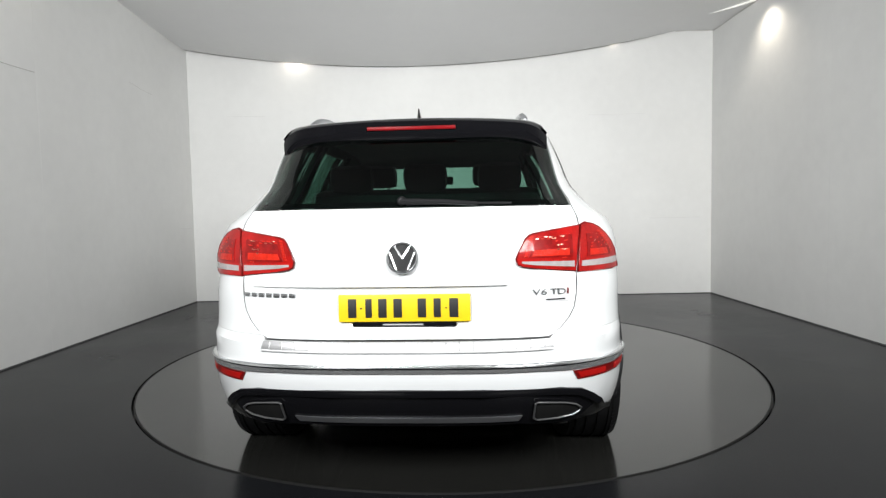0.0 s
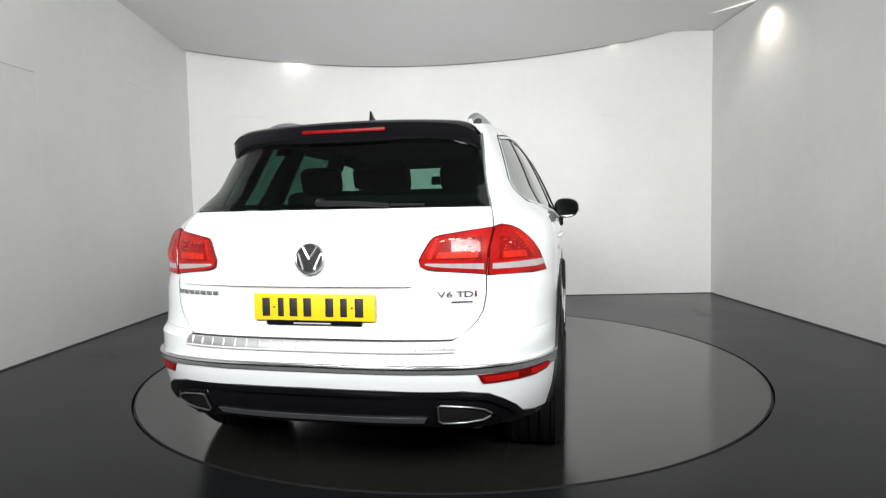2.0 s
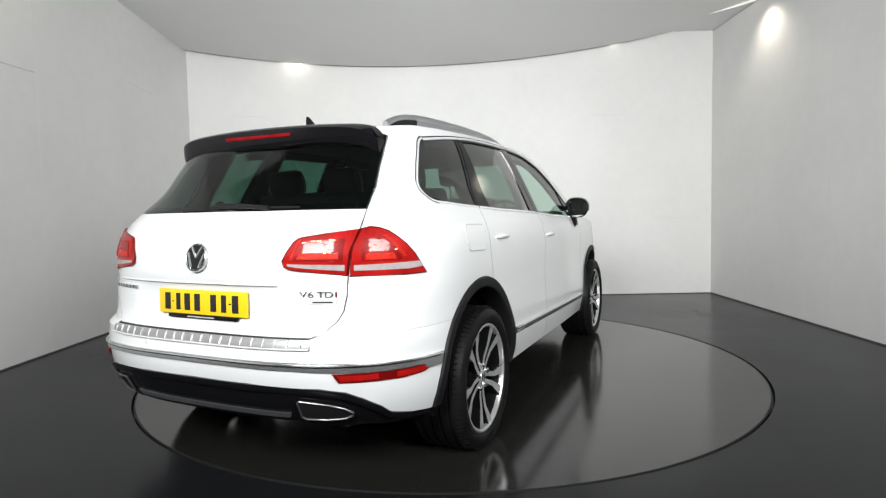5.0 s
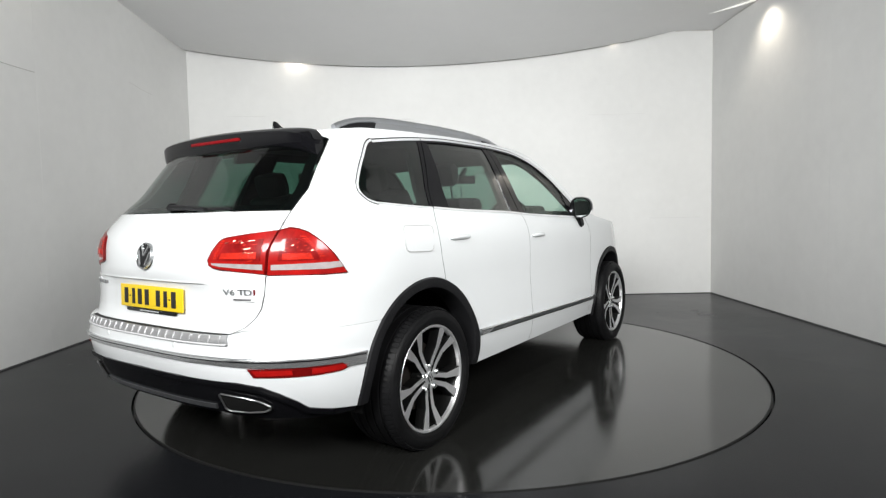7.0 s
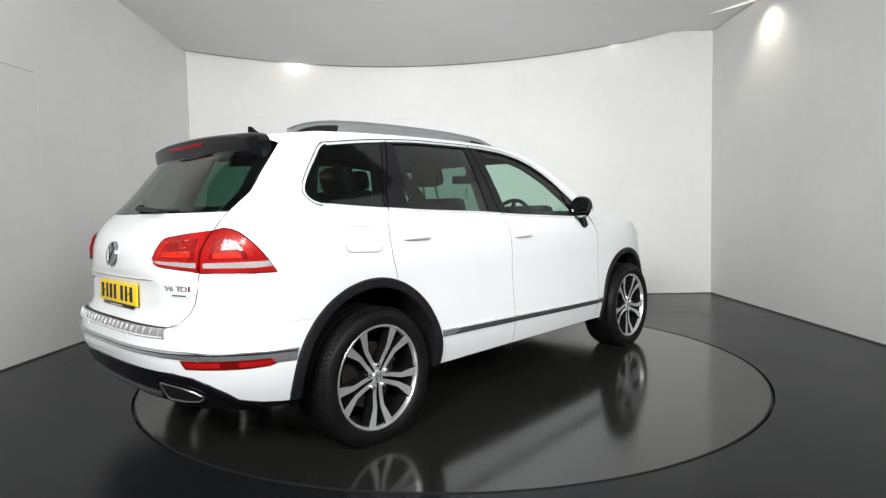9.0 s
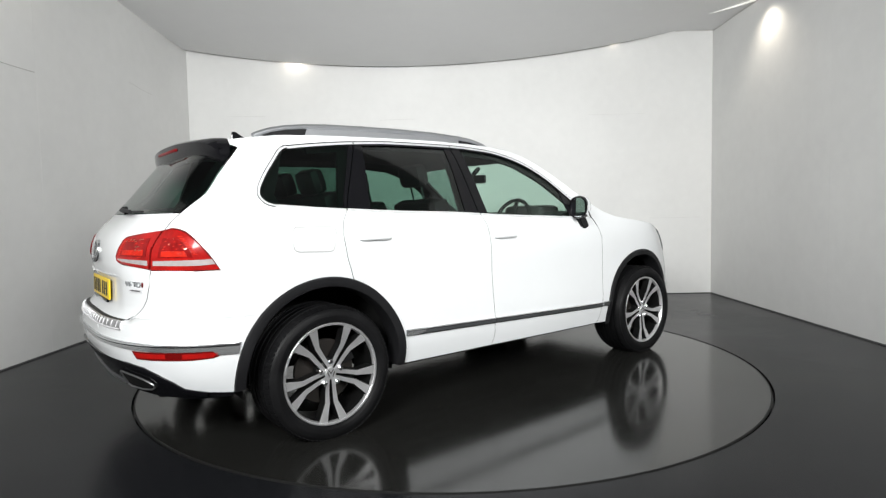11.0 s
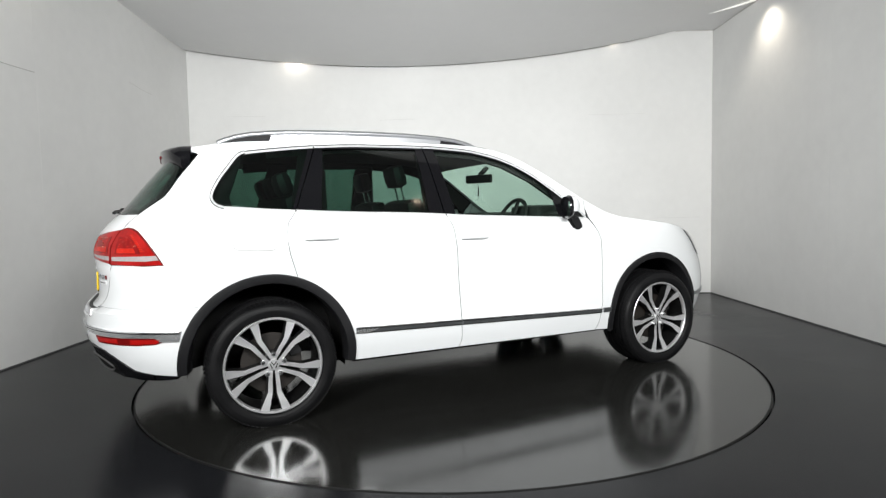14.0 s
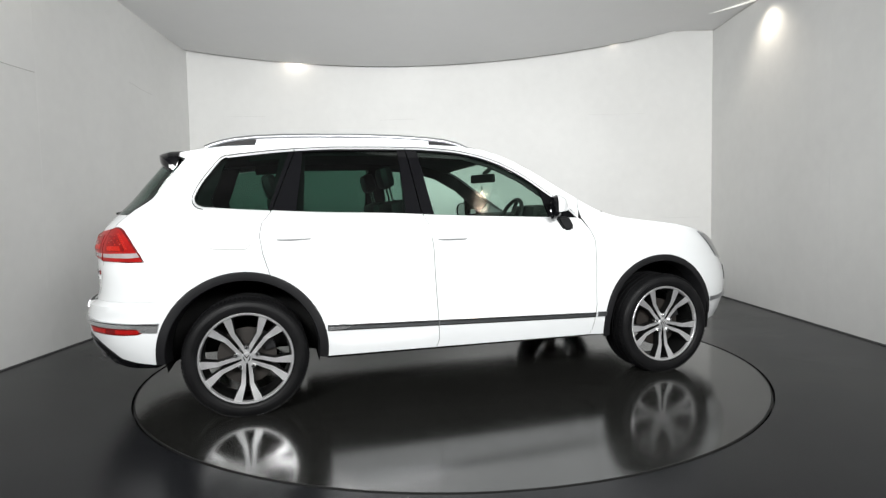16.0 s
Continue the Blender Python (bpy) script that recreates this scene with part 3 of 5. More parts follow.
    small = part("small_badge", bm, BADGE_PLATE, gate, "small chrome badge")
    bm = bmesh.new()
    patch(bm, [(-0.556, 0.8355), (-0.634, 0.8355), (-0.634, 0.8405), (-0.556, 0.8405)], on_tail, 0.0065, 0.002, 0.03, 0.03)
    part("print_bar", bm, DARKMETAL, small)
    # wiper
    bm = bmesh.new()
    tube(bm, [(rear_at(0, 1.235) - 0.02, 0.02, 1.236), (rear_at(-0.15, 1.228) - 0.03, -0.15, 1.232), (rear_at(-0.28, 1.222) - 0.028, -0.29, 1.222)], lambda t: 0.018 - 0.006 * t, 8, 0.7)
    wiper = part("rear_wiper", bm, PLASTIC, gate, "black rear wiper")
    bm = bmesh.new()
    lathe(bm, [(0.0, 0.020), (-0.022, 0.019), (-0.032, 0.012), (-0.034, 0.001)], 16, "X", Matrix.Translation((rear_at(0, 1.24), 0.02, 1.238)))
    part("wiper_pivot", bm, PLASTIC, wiper)
    bm = bmesh.new()
    tube(bm, [(rear_at(y, 1.225) - 0.012, y, 1.226 - 0.012 * abs(y + 0.1)) for y in (0.0, -0.1, -0.2, -0.32, -0.43)], 0.006, 6)
    part("wiper_blade", bm, PLASTIC, wiper)
    # spoiler
    bm = bmesh.new()
    rows = []
    for i in range(61):
        v = -1 + 2 * i / 60
        y = 0.616 * v
        a = abs(v)
        tail, top = -1.978 + 0.065 * a ** 2.4 + 0.045 * a ** 16, 1.612 - 0.022 * a ** 2 - 0.05 * a ** 14
        roofz = 1.634 - 0.03 * a ** 2.2 - 0.055 * a ** 18
        low = 1.508 - 0.024 * max(0.0, a - 0.55) / 0.45 + (0.022 if a > 0.95 else 0)
        drop = 0.105 - 0.015 * a ** 3
        lead = -1.80 - 0.015 * a ** 8
        rows.append([bm.verts.new(p) for p in ((lead, y, roofz), (lead - 0.06, y, roofz - 0.004), (tail + 0.02, y, top), (tail, y, top - 0.012), (tail + 0.003, y, top - 0.05), (tail + 0.016, y, top - drop + 0.012), (tail + 0.03, y, top - drop), (lead - 0.03, y, top - drop + 0.012), (lead, y, roofz - 0.03))])
    for a, b in zip(rows, rows[1:]):
        for j in range(9):
            k = (j + 1) % 9
            bm.faces.new((a[j], a[k], b[k], b[j]))
    bm.faces.new(rows[0])
    bm.faces.new(rows[-1][::-1])
    sp = part("roof_spoiler", bm, BLACK, gate, "gloss black roof spoiler")
    bm = bmesh.new()
    box(bm, -1.9805, -0.20, 1.560, -1.935, 0.20, 1.577, 0.005)
    part("high_brake_light", bm, BRAKE_RED, sp, "red strip brake light")

    # rear bumper
    bm = bmesh.new()
    c = X1 - L1
    vtop = T([(0.0, 0.508), (0.30, 0.506), (0.60, 0.497), (0.69, 0.480), (0.74, 0.450), (0.785, 0.410)]) + S([(-2.14, 0.372), (-2.05, 0.350), (-1.935, 0.338)])
    vtop[0] = (c, 0.508)
    for s in (-1, 1):
        patch(bm, [(c, 0.6935)] + T([(0.565, 0.694), (0.60, 0.7065)]) + S([(-1.795, 0.7065)]) + S(arc(RARCH, 135, 183.5, 9)) + vtop[::-1], on_skin(s), 0, 0.02, 0.05, 0.04)
    bumper = panel("rear_bumper", bm, base)
    # chrome moulding round the tail
    bm = bmesh.new()
    strip_t = [(c, 0.609)] + T([(0.2, 0.609), (0.5, 0.607), (0.7, 0.601)]) + S([(-2.2, 0.592), (-2.08, 0.589), (-1.905, 0.587)])
    strip_b = [(c, 0.577)] + T([(0.2, 0.577), (0.5, 0.574), (0.64, 0.567), (0.7, 0.565)]) + S([(-2.2, 0.559), (-2.03, 0.556), (-2.01, 0.535), (-1.918, 0.532)])
    for s in (-1, 1):
        patch(bm, strip_t + strip_b[::-1], on_skin(s), 0.008, 0.014, 0.05, 0.012)
    mould = part("chrome_moulding", bm, SOFTCHROME, bumper, "chrome moulding")
    bm = bmesh.new()
    for s in (-1, 1):
        n = 40
        mid = [(c + (sx(-1.915, 0.575) - c) * i / n, 0.600 - 0.021 * (i / n) ** 2) for i in range(n + 1)]
        ribbon(bm, mid, on_skin(s), 0.013, 0.0165)
    part("polished_crest", bm, CHROME, mould)
    for s in (-1, 1):
        bm = bmesh.new()
        patch(bm, T([(0.655, 0.560), (0.675, 0.522)]) + S([(-2.12, 0.518), (-2.03, 0.522), (-2.005, 0.530), (-1.997, 0.543), (-2.006, 0.553), (-2.16, 0.555)]), on_skin(s), 0.005, 0.012, 0.04, 0.02)
        refl = part("rear_reflector", bm, RED_DEEP, bumper, "dark red reflector")
        bm = bmesh.new()
        patch(bm, S([(-2.15, 0.548), (-2.15, 0.526), (-2.03, 0.527), (-2.008, 0.542), (-2.012, 0.548)]), on_skin(s), 0.008, 0.004, 0.04, 0.02)
        part("reflector_field", bm, RED, refl)
        bm = bmesh.new()
        patch(bm, T([(0.67, 0.553), (0.685, 0.529), (0.80, 0.529), (0.80, 0.549)]), on_skin(s), 0.008, 0.004, 0.04, 0.02)
        part("reflector_field", bm, RED, refl)
    for y in (0.283, -0.278):
        bm = bmesh.new()
        ang = math.atan2(rear_at(y + 0.01, 0.636) - rear_at(y - 0.01, 0.636), 0.02)
        lathe(bm, [(0.004, 0.0125), (-0.002, 0.0115), (-0.003, 0.009), (-0.003, 0.0005)], 20, "X", Matrix.Translation((rear_at(y, 0.636), y, 0.636)) @ Matrix.Rotation(-ang, 4, "Z"))
        part("parking_sensor", bm, PAINT, bumper)
    # step plate with ribs
    bm = bmesh.new()
    patch(bm, [(-0.578, 0.658), (0.578, 0.658), (0.568, 0.6935), (-0.568, 0.6935)], on_tail, 0.005, 0.012, 0.05, 0.012)
    step = part("loading_sill_plate", bm, BRUSHED, bumper, "ribbed brushed steel sill plate")
    bm = bmesh.new()
    ribbon(bm, [(-0.575 + 1.15 * i / 30, 0.6575) for i in range(31)], on_tail, 0.009, 0.010)
    part("plate_lip", bm, BADGE_PLATE, step)
    for i in range(21):
        y = -0.54 + i * 0.054
        bm = bmesh.new()
        tube(bm, [(rear_at(y, z) - 0.0055, y, z) for z in (0.664, 0.674, 0.684, 0.692)], 0.0034, 8)
        part("rib", bm, BRUSHED, step)
    bm = bmesh.new()
    patch(bm, [(-0.56, 0.6945), (0.56, 0.6945), (0.56, 0.701), (-0.56, 0.701)], on_tail, 0.0, 0.004, 0.05, 0.012)
    part("sill_gap", bm, GAP, bumper)
    # black valance, diffuser blade, exhaust trims
    bm = bmesh.new()
    low = [(c, 0.338)] + T([(0.45, 0.338), (0.50, 0.330), (0.66, 0.318), (0.74, 0.318)]) + S([(-2.12, 0.310), (-2.0, 0.312), (-1.935, 0.318)])
    vt = [(a, z + 0.006) for a, z in vtop]
    for s in (-1, 1):
        patch(bm, vt + low[::-1], on_skin(s), -0.006, 0.05, 0.05, 0.04)
    val = part("rear_valance", bm, BLACK, base, "gloss black lower valance")
    bm = bmesh.new()
    for s in (-1, 1):
        ribbon(bm, [(a, z - 0.015) for a, z in vtop[:-1]], on_skin(s), 0.036, 0.012)
    part("valance_lip", bm, BLACK, val)
    bm = bmesh.new()
    patch(bm, [(-0.44, 0.357), (0.44, 0.357), (0.455, 0.382), (-0.455, 0.382)], on_tail, 0.002, 0.02, 0.05, 0.02)
    part("diffuser_blade", bm, SATIN, val, "silver diffuser blade")
    for s in (-1, 1):
        ring = [(y, z + 0.008) for y, z in ((0.505, 0.428), (0.50, 0.36), (0.515, 0.348), (0.60, 0.346), (0.665, 0.352), (0.695, 0.366), (0.70, 0.380), (0.675, 0.402), (0.63, 0.418), (0.55, 0.430), (0.515, 0.434))]
        bm = bmesh.new()
        tube(bm, [(rear_at(y, z) - 0.006, s * y, z) for y, z in ring], 0.004, 8, closed=True)
        ex = part("exhaust_trim", bm, EXHAUST, val, "chrome-rimmed exhaust opening")
        bm = bmesh.new()
        patch(bm, [(s * y, z) for y, z in ring], on_tail, 0.0, 0.02, 0.03, 0.02)
        part("exhaust_opening", bm, CAVITY, ex)

    # tail lamps
    for s in (-1, 1):
        bm = bmesh.new()
        body = T([(0.6885, 0.941), (0.6955, 1.05), (0.7095, 1.128), (0.735, 1.136)]) + S([(-2.142, 1.137), (-2.118, 1.131), (-2.096, 1.117), (-2.076, 1.092), (-2.052, 1.060), (-2.028, 1.022), (-2.003, 0.982), (-1.977, 0.940)]) + T([(0.85, 0.938)])
        patch(bm, body, on_skin(s), 0.010, 0.02, 0.03, 0.03)
        lamp = part("tail_lamp", bm, RED, base, "red and white tail lamp")
        bm = bmesh.new()
        ribbon(bm, body, on_skin(s), 0.007, 0.0125, True)
        part("lens_border", bm, RED_DEEP, lamp)
        for k in range(9):
            bm = bmesh.new()
            z = 1.012 + 0.0105 * k
            x = -2.062 - 0.0055 * k
            patch(bm, S([(x - 0.016, z), (x, z), (x - 0.004, z + 0.006), (x - 0.02, z + 0.006)]), on_skin(s), 0.013, 0.003, 0.03, 0.03)
            part("light_facet", bm, RED_BRIGHT, lamp)
        bm = bmesh.new()
        patch(bm, T([(0.702, 0.962), (0.703, 0.984), (0.86, 0.988)]) + S([(-2.007, 0.990), (-1.994, 0.966)]) + T([(0.86, 0.960)]), on_skin(s), 0.013, 0.004, 0.03, 0.03)
        part("reversing_lens", bm, LENS_WHITE, lamp, "clear white strip")
        bm = bmesh.new()
        patch(bm, T([(0.725, 1.00), (0.727, 1.092)]) + S([(-2.135, 1.092), (-2.11, 1.07), (-2.088, 1.03), (-2.08, 1.0)]), on_skin(s), 0.0125, 0.003, 0.03, 0.03)
        part("light_chamber", bm, CHAMBER, lamp)
        bm = bmesh.new()
        patch(bm, T([(0.74, 1.004), (0.74, 1.03)]) + S([(-2.11, 1.03), (-2.10, 1.004)]), on_skin(s), 0.0145, 0.002, 0.03, 0.03)
        part("light_field", bm, RED_BRIGHT, lamp)
        for k in range(34):
            row, col = divmod(k, 7)
            x = -2.11 - 0.034 * col + rng.uniform(-0.008, 0.008) - 0.008 * row
            z = 1.036 + 0.0125 * row + rng.uniform(-0.003, 0.003)
            if sx(x, z) < sr(0.735, z) + 0.004 or x < -2.32:
                continue
            bm = bmesh.new()
            w, h = rng.uniform(0.006, 0.015), rng.uniform(0.003, 0.005)
            a = sx(x, z)
            patch(bm, [(a, z), (a + w, z + 0.003), (a + w, z + 0.003 + h), (a, z + h)], on_skin(s), 0.0148, 0.002, 0.03, 0.03)
            part("light_facet", bm, rng.choice((FACET, RED_BRIGHT, RED_BRIGHT, FACET)), lamp)
        bm = bmesh.new()
        inner = [(0.6825, 0.945), (0.50, 0.965), (0.462, 0.972), (0.444, 0.981), (0.438, 1.004), (0.455, 1.04), (0.478, 1.08), (0.492, 1.092), (0.51, 1.098), (0.60, 1.112), (0.7065, 1.127), (0.690, 1.04)]
        patch(bm, [(s * y, z) for y, z in inner], on_tail, 0.010, 0.016, 0.03, 0.03)
        lamp = part("gate_lamp", bm, RED, gate, "red and white tailgate lamp")
        bm = bmesh.new()
        ribbon(bm, [(s * y, z) for y, z in inner], on_tail, 0.007, 0.0125, True)
        part("lens_border", bm, RED_DEEP, lamp)
        for k in range(8):
            bm = bmesh.new()
            z = 1.008 + 0.0105 * k
            y = 0.468 + 0.0036 * k
            patch(bm, [(s * y, z), (s * (y + 0.012), z), (s * (y + 0.015), z + 0.006), (s * (y + 0.003), z + 0.006)], on_tail, 0.013, 0.003, 0.03, 0.03)
            part("light_facet", bm, RED_BRIGHT, lamp)
        bm = bmesh.new()
        patch(bm, [(s * y, z) for y, z in [(0.677, 0.962), (0.50, 0.977), (0.46, 0.984), (0.46, 0.992), (0.677, 0.986)]], on_tail, 0.0125, 0.004, 0.03, 0.03)
        part("reversing_lens", bm, LENS_WHITE, lamp, "clear white strip")
        bm = bmesh.new()
        patch(bm, [(s * y, z) for y, z in [(0.67, 1.003), (0.485, 1.005), (0.52, 1.078), (0.67, 1.093)]], on_tail, 0.0125, 0.003, 0.03, 0.03)
        part("light_chamber", bm, CHAMBER, lamp)
        bm = bmesh.new()
        patch(bm, [(s * y, z) for y, z in [(0.655, 1.010), (0.50, 1.010), (0.51, 1.034), (0.655, 1.038)]], on_tail, 0.0145, 0.002, 0.03, 0.03)
        part("light_field", bm, RED_BRIGHT, lamp)
        for k in range(17):
            bm = bmesh.new()
            if k < 6:
                y, z, w, h = 0.66 - rng.uniform(0, 0.03), 1.000 + 0.017 * k, rng.uniform(0.012, 0.03), 0.004
            elif k < 10:
                y, z, w, h = 0.615 - 0.008 * rng.random(), 1.018 + 0.016 * (k - 6), 0.010, 0.006
            else:
                y, z, w, h = 0.60 - 0.012 * (k - 10), 1.076 + 0.007 * (k % 2), 0.014, 0.004
            patch(bm, [(s * y, z), (s * (y - w), z - 0.002), (s * (y - w), z + h - 0.002), (s * y, z + h)], on_tail, 0.0150, 0.002, 0.03, 0.03)
            part("light_facet", bm, rng.choice((FACET, RED_BRIGHT, RED_BRIGHT, FACET)), lamp)

    # flanks
    g = 0.0018
    for s in (-1, 1):
        P = on_skin(s)
        # quarter panel
        bm = bmesh.new()
        seam = [(x - g, z) for x, z in SEAM_REAR]
        top = [(-1.116, 1.614)] + [(x, edge_z(x)) for x in (-1.116, -1.3, -1.5, -1.7, -1.84)]
        poly = S(arc(RARCH, 135, 74, 12)) + S(seam[::-1][:-1]) + S([(x, belt(x)) for x in (-1.272, -1.4, -1.527)]) + S(WINDOW_REAR) + S([(-1.359, 1.589)]) + S(top)
        poly += T([(y + g, z) for y, z in GATE_TOP[::-1]] + [(y + g, z) for y, z in GATE_SEAM[::-1][1:]] + [(0.60, 0.7075)]) + [(sx(-1.79, 0.7075), 0.7075)]
        patch(bm, poly, P, 0, 0.015, 0.05, 0.05)
        quarter = panel("quarter_panel", bm, base)
        bm = bmesh.new()
        flap = S([(-1.605, 1.128), (-1.398, 1.126), (-1.385, 1.115), (-1.383, 1.095), (-1.402, 1.012), (-1.412, 1.0), (-1.435, 0.996), (-1.60, 1.003), (-1.622, 1.012), (-1.63, 1.034), (-1.622, 1.11)])
        if s < 0:
            patch(bm, flap, P, 0.0025, 0.006, 0.05, 0.05)
            panel("fuel_flap", bm, quarter)
            bm = bmesh.new()
            ribbon(bm, flap, P, 0.006, 0.0042, True)
            part("flap_gap", bm, FLAPGAP, quarter)
        # rear door
        bm = bmesh.new()
        b = [(x + g, z) for x, z in SEAM_REAR]
        f = [(x - g, z) for x, z in SEAM_MID]
        arch = arc(RARCH, 71, -5, 14)
        poly = b + [p for p in arch if p[1] > 0.318] + [(-0.962, 0.315)] + f[::-1] + [(x, belt(x)) for x in (-0.45, -0.7, -0.9, -1.1)]
        patch(bm, poly, P, 0, 0.015, 0.05, 0.05)
        rdoor = panel("rear_door", bm, base)
        # front door
        bm = bmesh.new()
        b = [(x + g, z) for x, z in SEAM_MID]
        f = [(x - g, z) for x, z in SEAM_FRONT]
        patch(bm, b + f[::-1] + [(x, belt(x)) for x in (0.6, 0.35, 0.1, -0.15)], P, 0, 0.015, 0.05, 0.05)
        fdoor = panel("front_door", bm, base)
        # handles with their recess
        for d, x0, x1, z in ((rdoor, -1.245, -1.045, 1.052), (fdoor, -0.245, -0.05, 1.024)):
            bm = bmesh.new()
            pts = []
            for i in range(13):
                x = x0 + (x1 - x0) * i / 12
                pts.append((x, s * (side_y(x, z) + 0.003 + 0.009 * math.sin(math.pi * i / 12) ** 0.6), z + 0.004 * math.sin(math.pi * i / 12)))
            tube(bm, pts, lambda t: 0.007 + 0.007 * math.sin(math.pi * t) ** 0.5, 10)
            part("door_handle", bm, PAINT, d)
            bm = bmesh.new()
            mid = (x0 + x1) / 2
            patch(bm, [(mid - 0.06 * math.cos(k * math.pi / 8), z - 0.006 + 0.02 * math.sin(k * math.pi / 8)) for k in range(16)], P, 0.001, 0.002, 0.05, 0.05)
            part("handle_recess", bm, PAINT, d)
        # side moulding: dark strip with a bright upper edge
        for d, x0, x1 in ((rdoor, -0.958, -0.252), (fdoor, -0.246, 0.892)):
            bm = bmesh.new()
            top = [(x, 0.515 - 0.022 * (x + 0.96)) for x in (x0, (x0 + x1) / 2, x1)]
            patch(bm, top + [(x, z - 0.034) for x, z in top[::-1]], P, 0.010, 0.016, 0.07, 0.02)
            mould = part("side_moulding", bm, TRIMGREY, d, "dark chrome side moulding")
            bm = bmesh.new()
            ribbon(bm, [(x, z - 0.005) for x, z in along(lambda x: 0.515 - 0.022 * (x + 0.96), x0, x1, 24)], P, 0.013, 0.020)
            part("bright_edge", bm, CHROME, mould)
            bm = bmesh.new()
            ribbon(bm, [(x, z - 0.033) for x, z in along(lambda x: 0.515 - 0.022 * (x + 0.96), x0, x1, 24)], P, 0.006, 0.013)
            part("shadow_gap", bm, GAP, mould)
            if d is rdoor:
                bm = bmesh.new()
                patch(bm, [(-0.956, 0.517), (-0.86, 0.515), (-0.80, 0.505), (-0.84, 0.490), (-0.88, 0.480), (-0.956, 0.482)], P, 0.0135, 0.006, 0.03, 0.012)
                part("bright_end", bm, SOFTCHROME, mould, "bright chrome end piece")
        # sill under the doors
        bm = bmesh.new()
        patch(bm, [(-0.962, 0.316), (0.995, 0.311), (0.995, 0.29), (-0.962, 0.29)], P, -0.05, 0.05, 0.1, 0.05)
        part("sill", bm, PLASTIC, base)
        # front wing and nose
        bm = bmesh.new()
        f = [(x + g, z) for x, z in SEAM_FRONT]
        arch = [p for p in arc(FARCH, 188, 7, 26) if p[1] > 0.31]
        nose = X2 + L2
        poly = [(0.80, 1.135)] + f[1:] + [(0.985, 0.306)] + S(arch) + S([(1.93, 0.33)]) + [(nose, 0.32), (nose, 0.905)]
        poly += [(sx(x, z), z) for x, z in ((2.26, 0.912), (2.15, 0.944), (2.06, 0.975), (1.95, 1.003), (1.85, 1.028), (1.7, 1.055), (1.58, 1.076), (1.4, 1.097), (1.3, 1.108), (1.1, 1.135), (0.98, edge_z(0.98)), (0.9, edge_z(0.9)), (0.8, edge_z(0.8)), (0.79, 1.20))]
        patch(bm, poly, P, 0, 0.015, 0.05, 0.05)
        wing = panel("front_wing", bm, base)
        bm = bmesh.new()
        patch(bm, [(0.912, 0.474), (0.985, 0.472), (0.985, 0.439), (0.910, 0.441)], P, 0.010, 0.016, 0.07, 0.02)
        part("side_moulding", bm, TRIMGREY, wing, "dark chrome side moulding")
        bm = bmesh.new()
        patch(bm, S([(1.84, 1.012), (1.95, 0.992), (2.06, 0.96), (2.17, 0.922), (2.22, 0.86), (2.18, 0.79), (2.08, 0.81), (1.98, 0.90)]), P, 0.008, 0.015, 0.04, 0.04)
        part("headlamp", bm, HEADLAMP, base, "clear headlamp")
        bm = bmesh.new()
        patch(bm, [(X2 + L2 * 0.62, 0.60), (X2 + L2 * 0.62, 0.72), (X2 + L2 * 0.85, 0.74), (X2 + L2 * 0.85, 0.58)], P, 0.006, 0.01, 0.05, 0.05)
        part("air_inlet", bm, BLACK, wing)
        bm = bmesh.new()
        ahead = [(sx(x, 0.50), z) for x, z in ((1.945, 0.478), (2.1, 0.480), (2.25, 0.484))] + [(X2 + L2 * 0.66, 0.488), (X2 + L2 * 0.80, 0.490)]
        patch(bm, ahead + [(a, z + 0.030) for a, z in ahead[::-1]], P, 0.008, 0.012, 0.05, 0.02)
        part("front_moulding", bm, TRIMGREY, wing, "dark chrome moulding")
        # cant rail over the windows and the windscreen pillar
        bm = bmesh.new()
        poly = [(x, light_top(x)) for x in (-1.114, -0.95, -0.8, -0.6, -0.4, -0.2, -0.1, 0.0, 0.1, 0.18, 0.25, 0.33, 0.4, 0.47, 0.55, 0.62, 0.696, 0.775)]
        poly += [(0.787, 1.20), (0.797, edge_z(0.797))] + [(x, edge_z(x)) for x in (0.7, 0.59, 0.48, 0.37, 0.26, 0.16, 0.0, -0.2, -0.45, -0.7, -0.9, -1.114)]
        patch(bm, poly, P, 0, 0.015, 0.05, 0.05)
        part("roof_frame", bm, PAINT, base)
        # windows
        top = lambda x: light_top(x) - 0.014
        bot = lambda x: belt(x) + 0.010
        cpil = lambda z: -1.268 + (z - 1.221) * 0.40
        bpil = lambda z: -0.335 - (z - 1.186) * 0.135
        inset = [(-1.65, 1.256), (-1.68, 1.264), (-1.70, 1.285), (-1.702, 1.305), (-1.688, 1.345), (-1.648, 1.412), (-1.596, 1.478), (-1.562, 1.522), (-1.54, 1.541), (-1.515, 1.552)]
        bm = bmesh.new()
        patch(bm, [(-1.27, 1.224), (-1.4, 1.233), (-1.527, 1.240)] + inset[:1] + S(rounded_line(inset[1:])) + [(-1.36, 1.573), (-1.14, 1.594)], P, -0.006, 0, 0.06, 0.06)
        part("quarter_window", bm, GLASS_DARK, quarter, "dark privacy glass quarter window")
        bm = bmesh.new()
        patch(bm, [(-1.245, bot(-1.245)), (-1.105, top(-1.105)), (-1.06, top(-1.06)), (-0.85, top(-0.85)), (-0.6, top(-0.6)), (-0.44, top(-0.44)), (-0.40, bot(-0.40)), (-0.6, bot(-0.6)), (-0.85, bot(-0.85)), (-1.1, bot(-1.1))], P, -0.008, 0, 0.06, 0.06)
        part("rear_door_window", bm, GLASS_DARK, rdoor, "dark privacy glass door window")
        bm = bmesh.new()
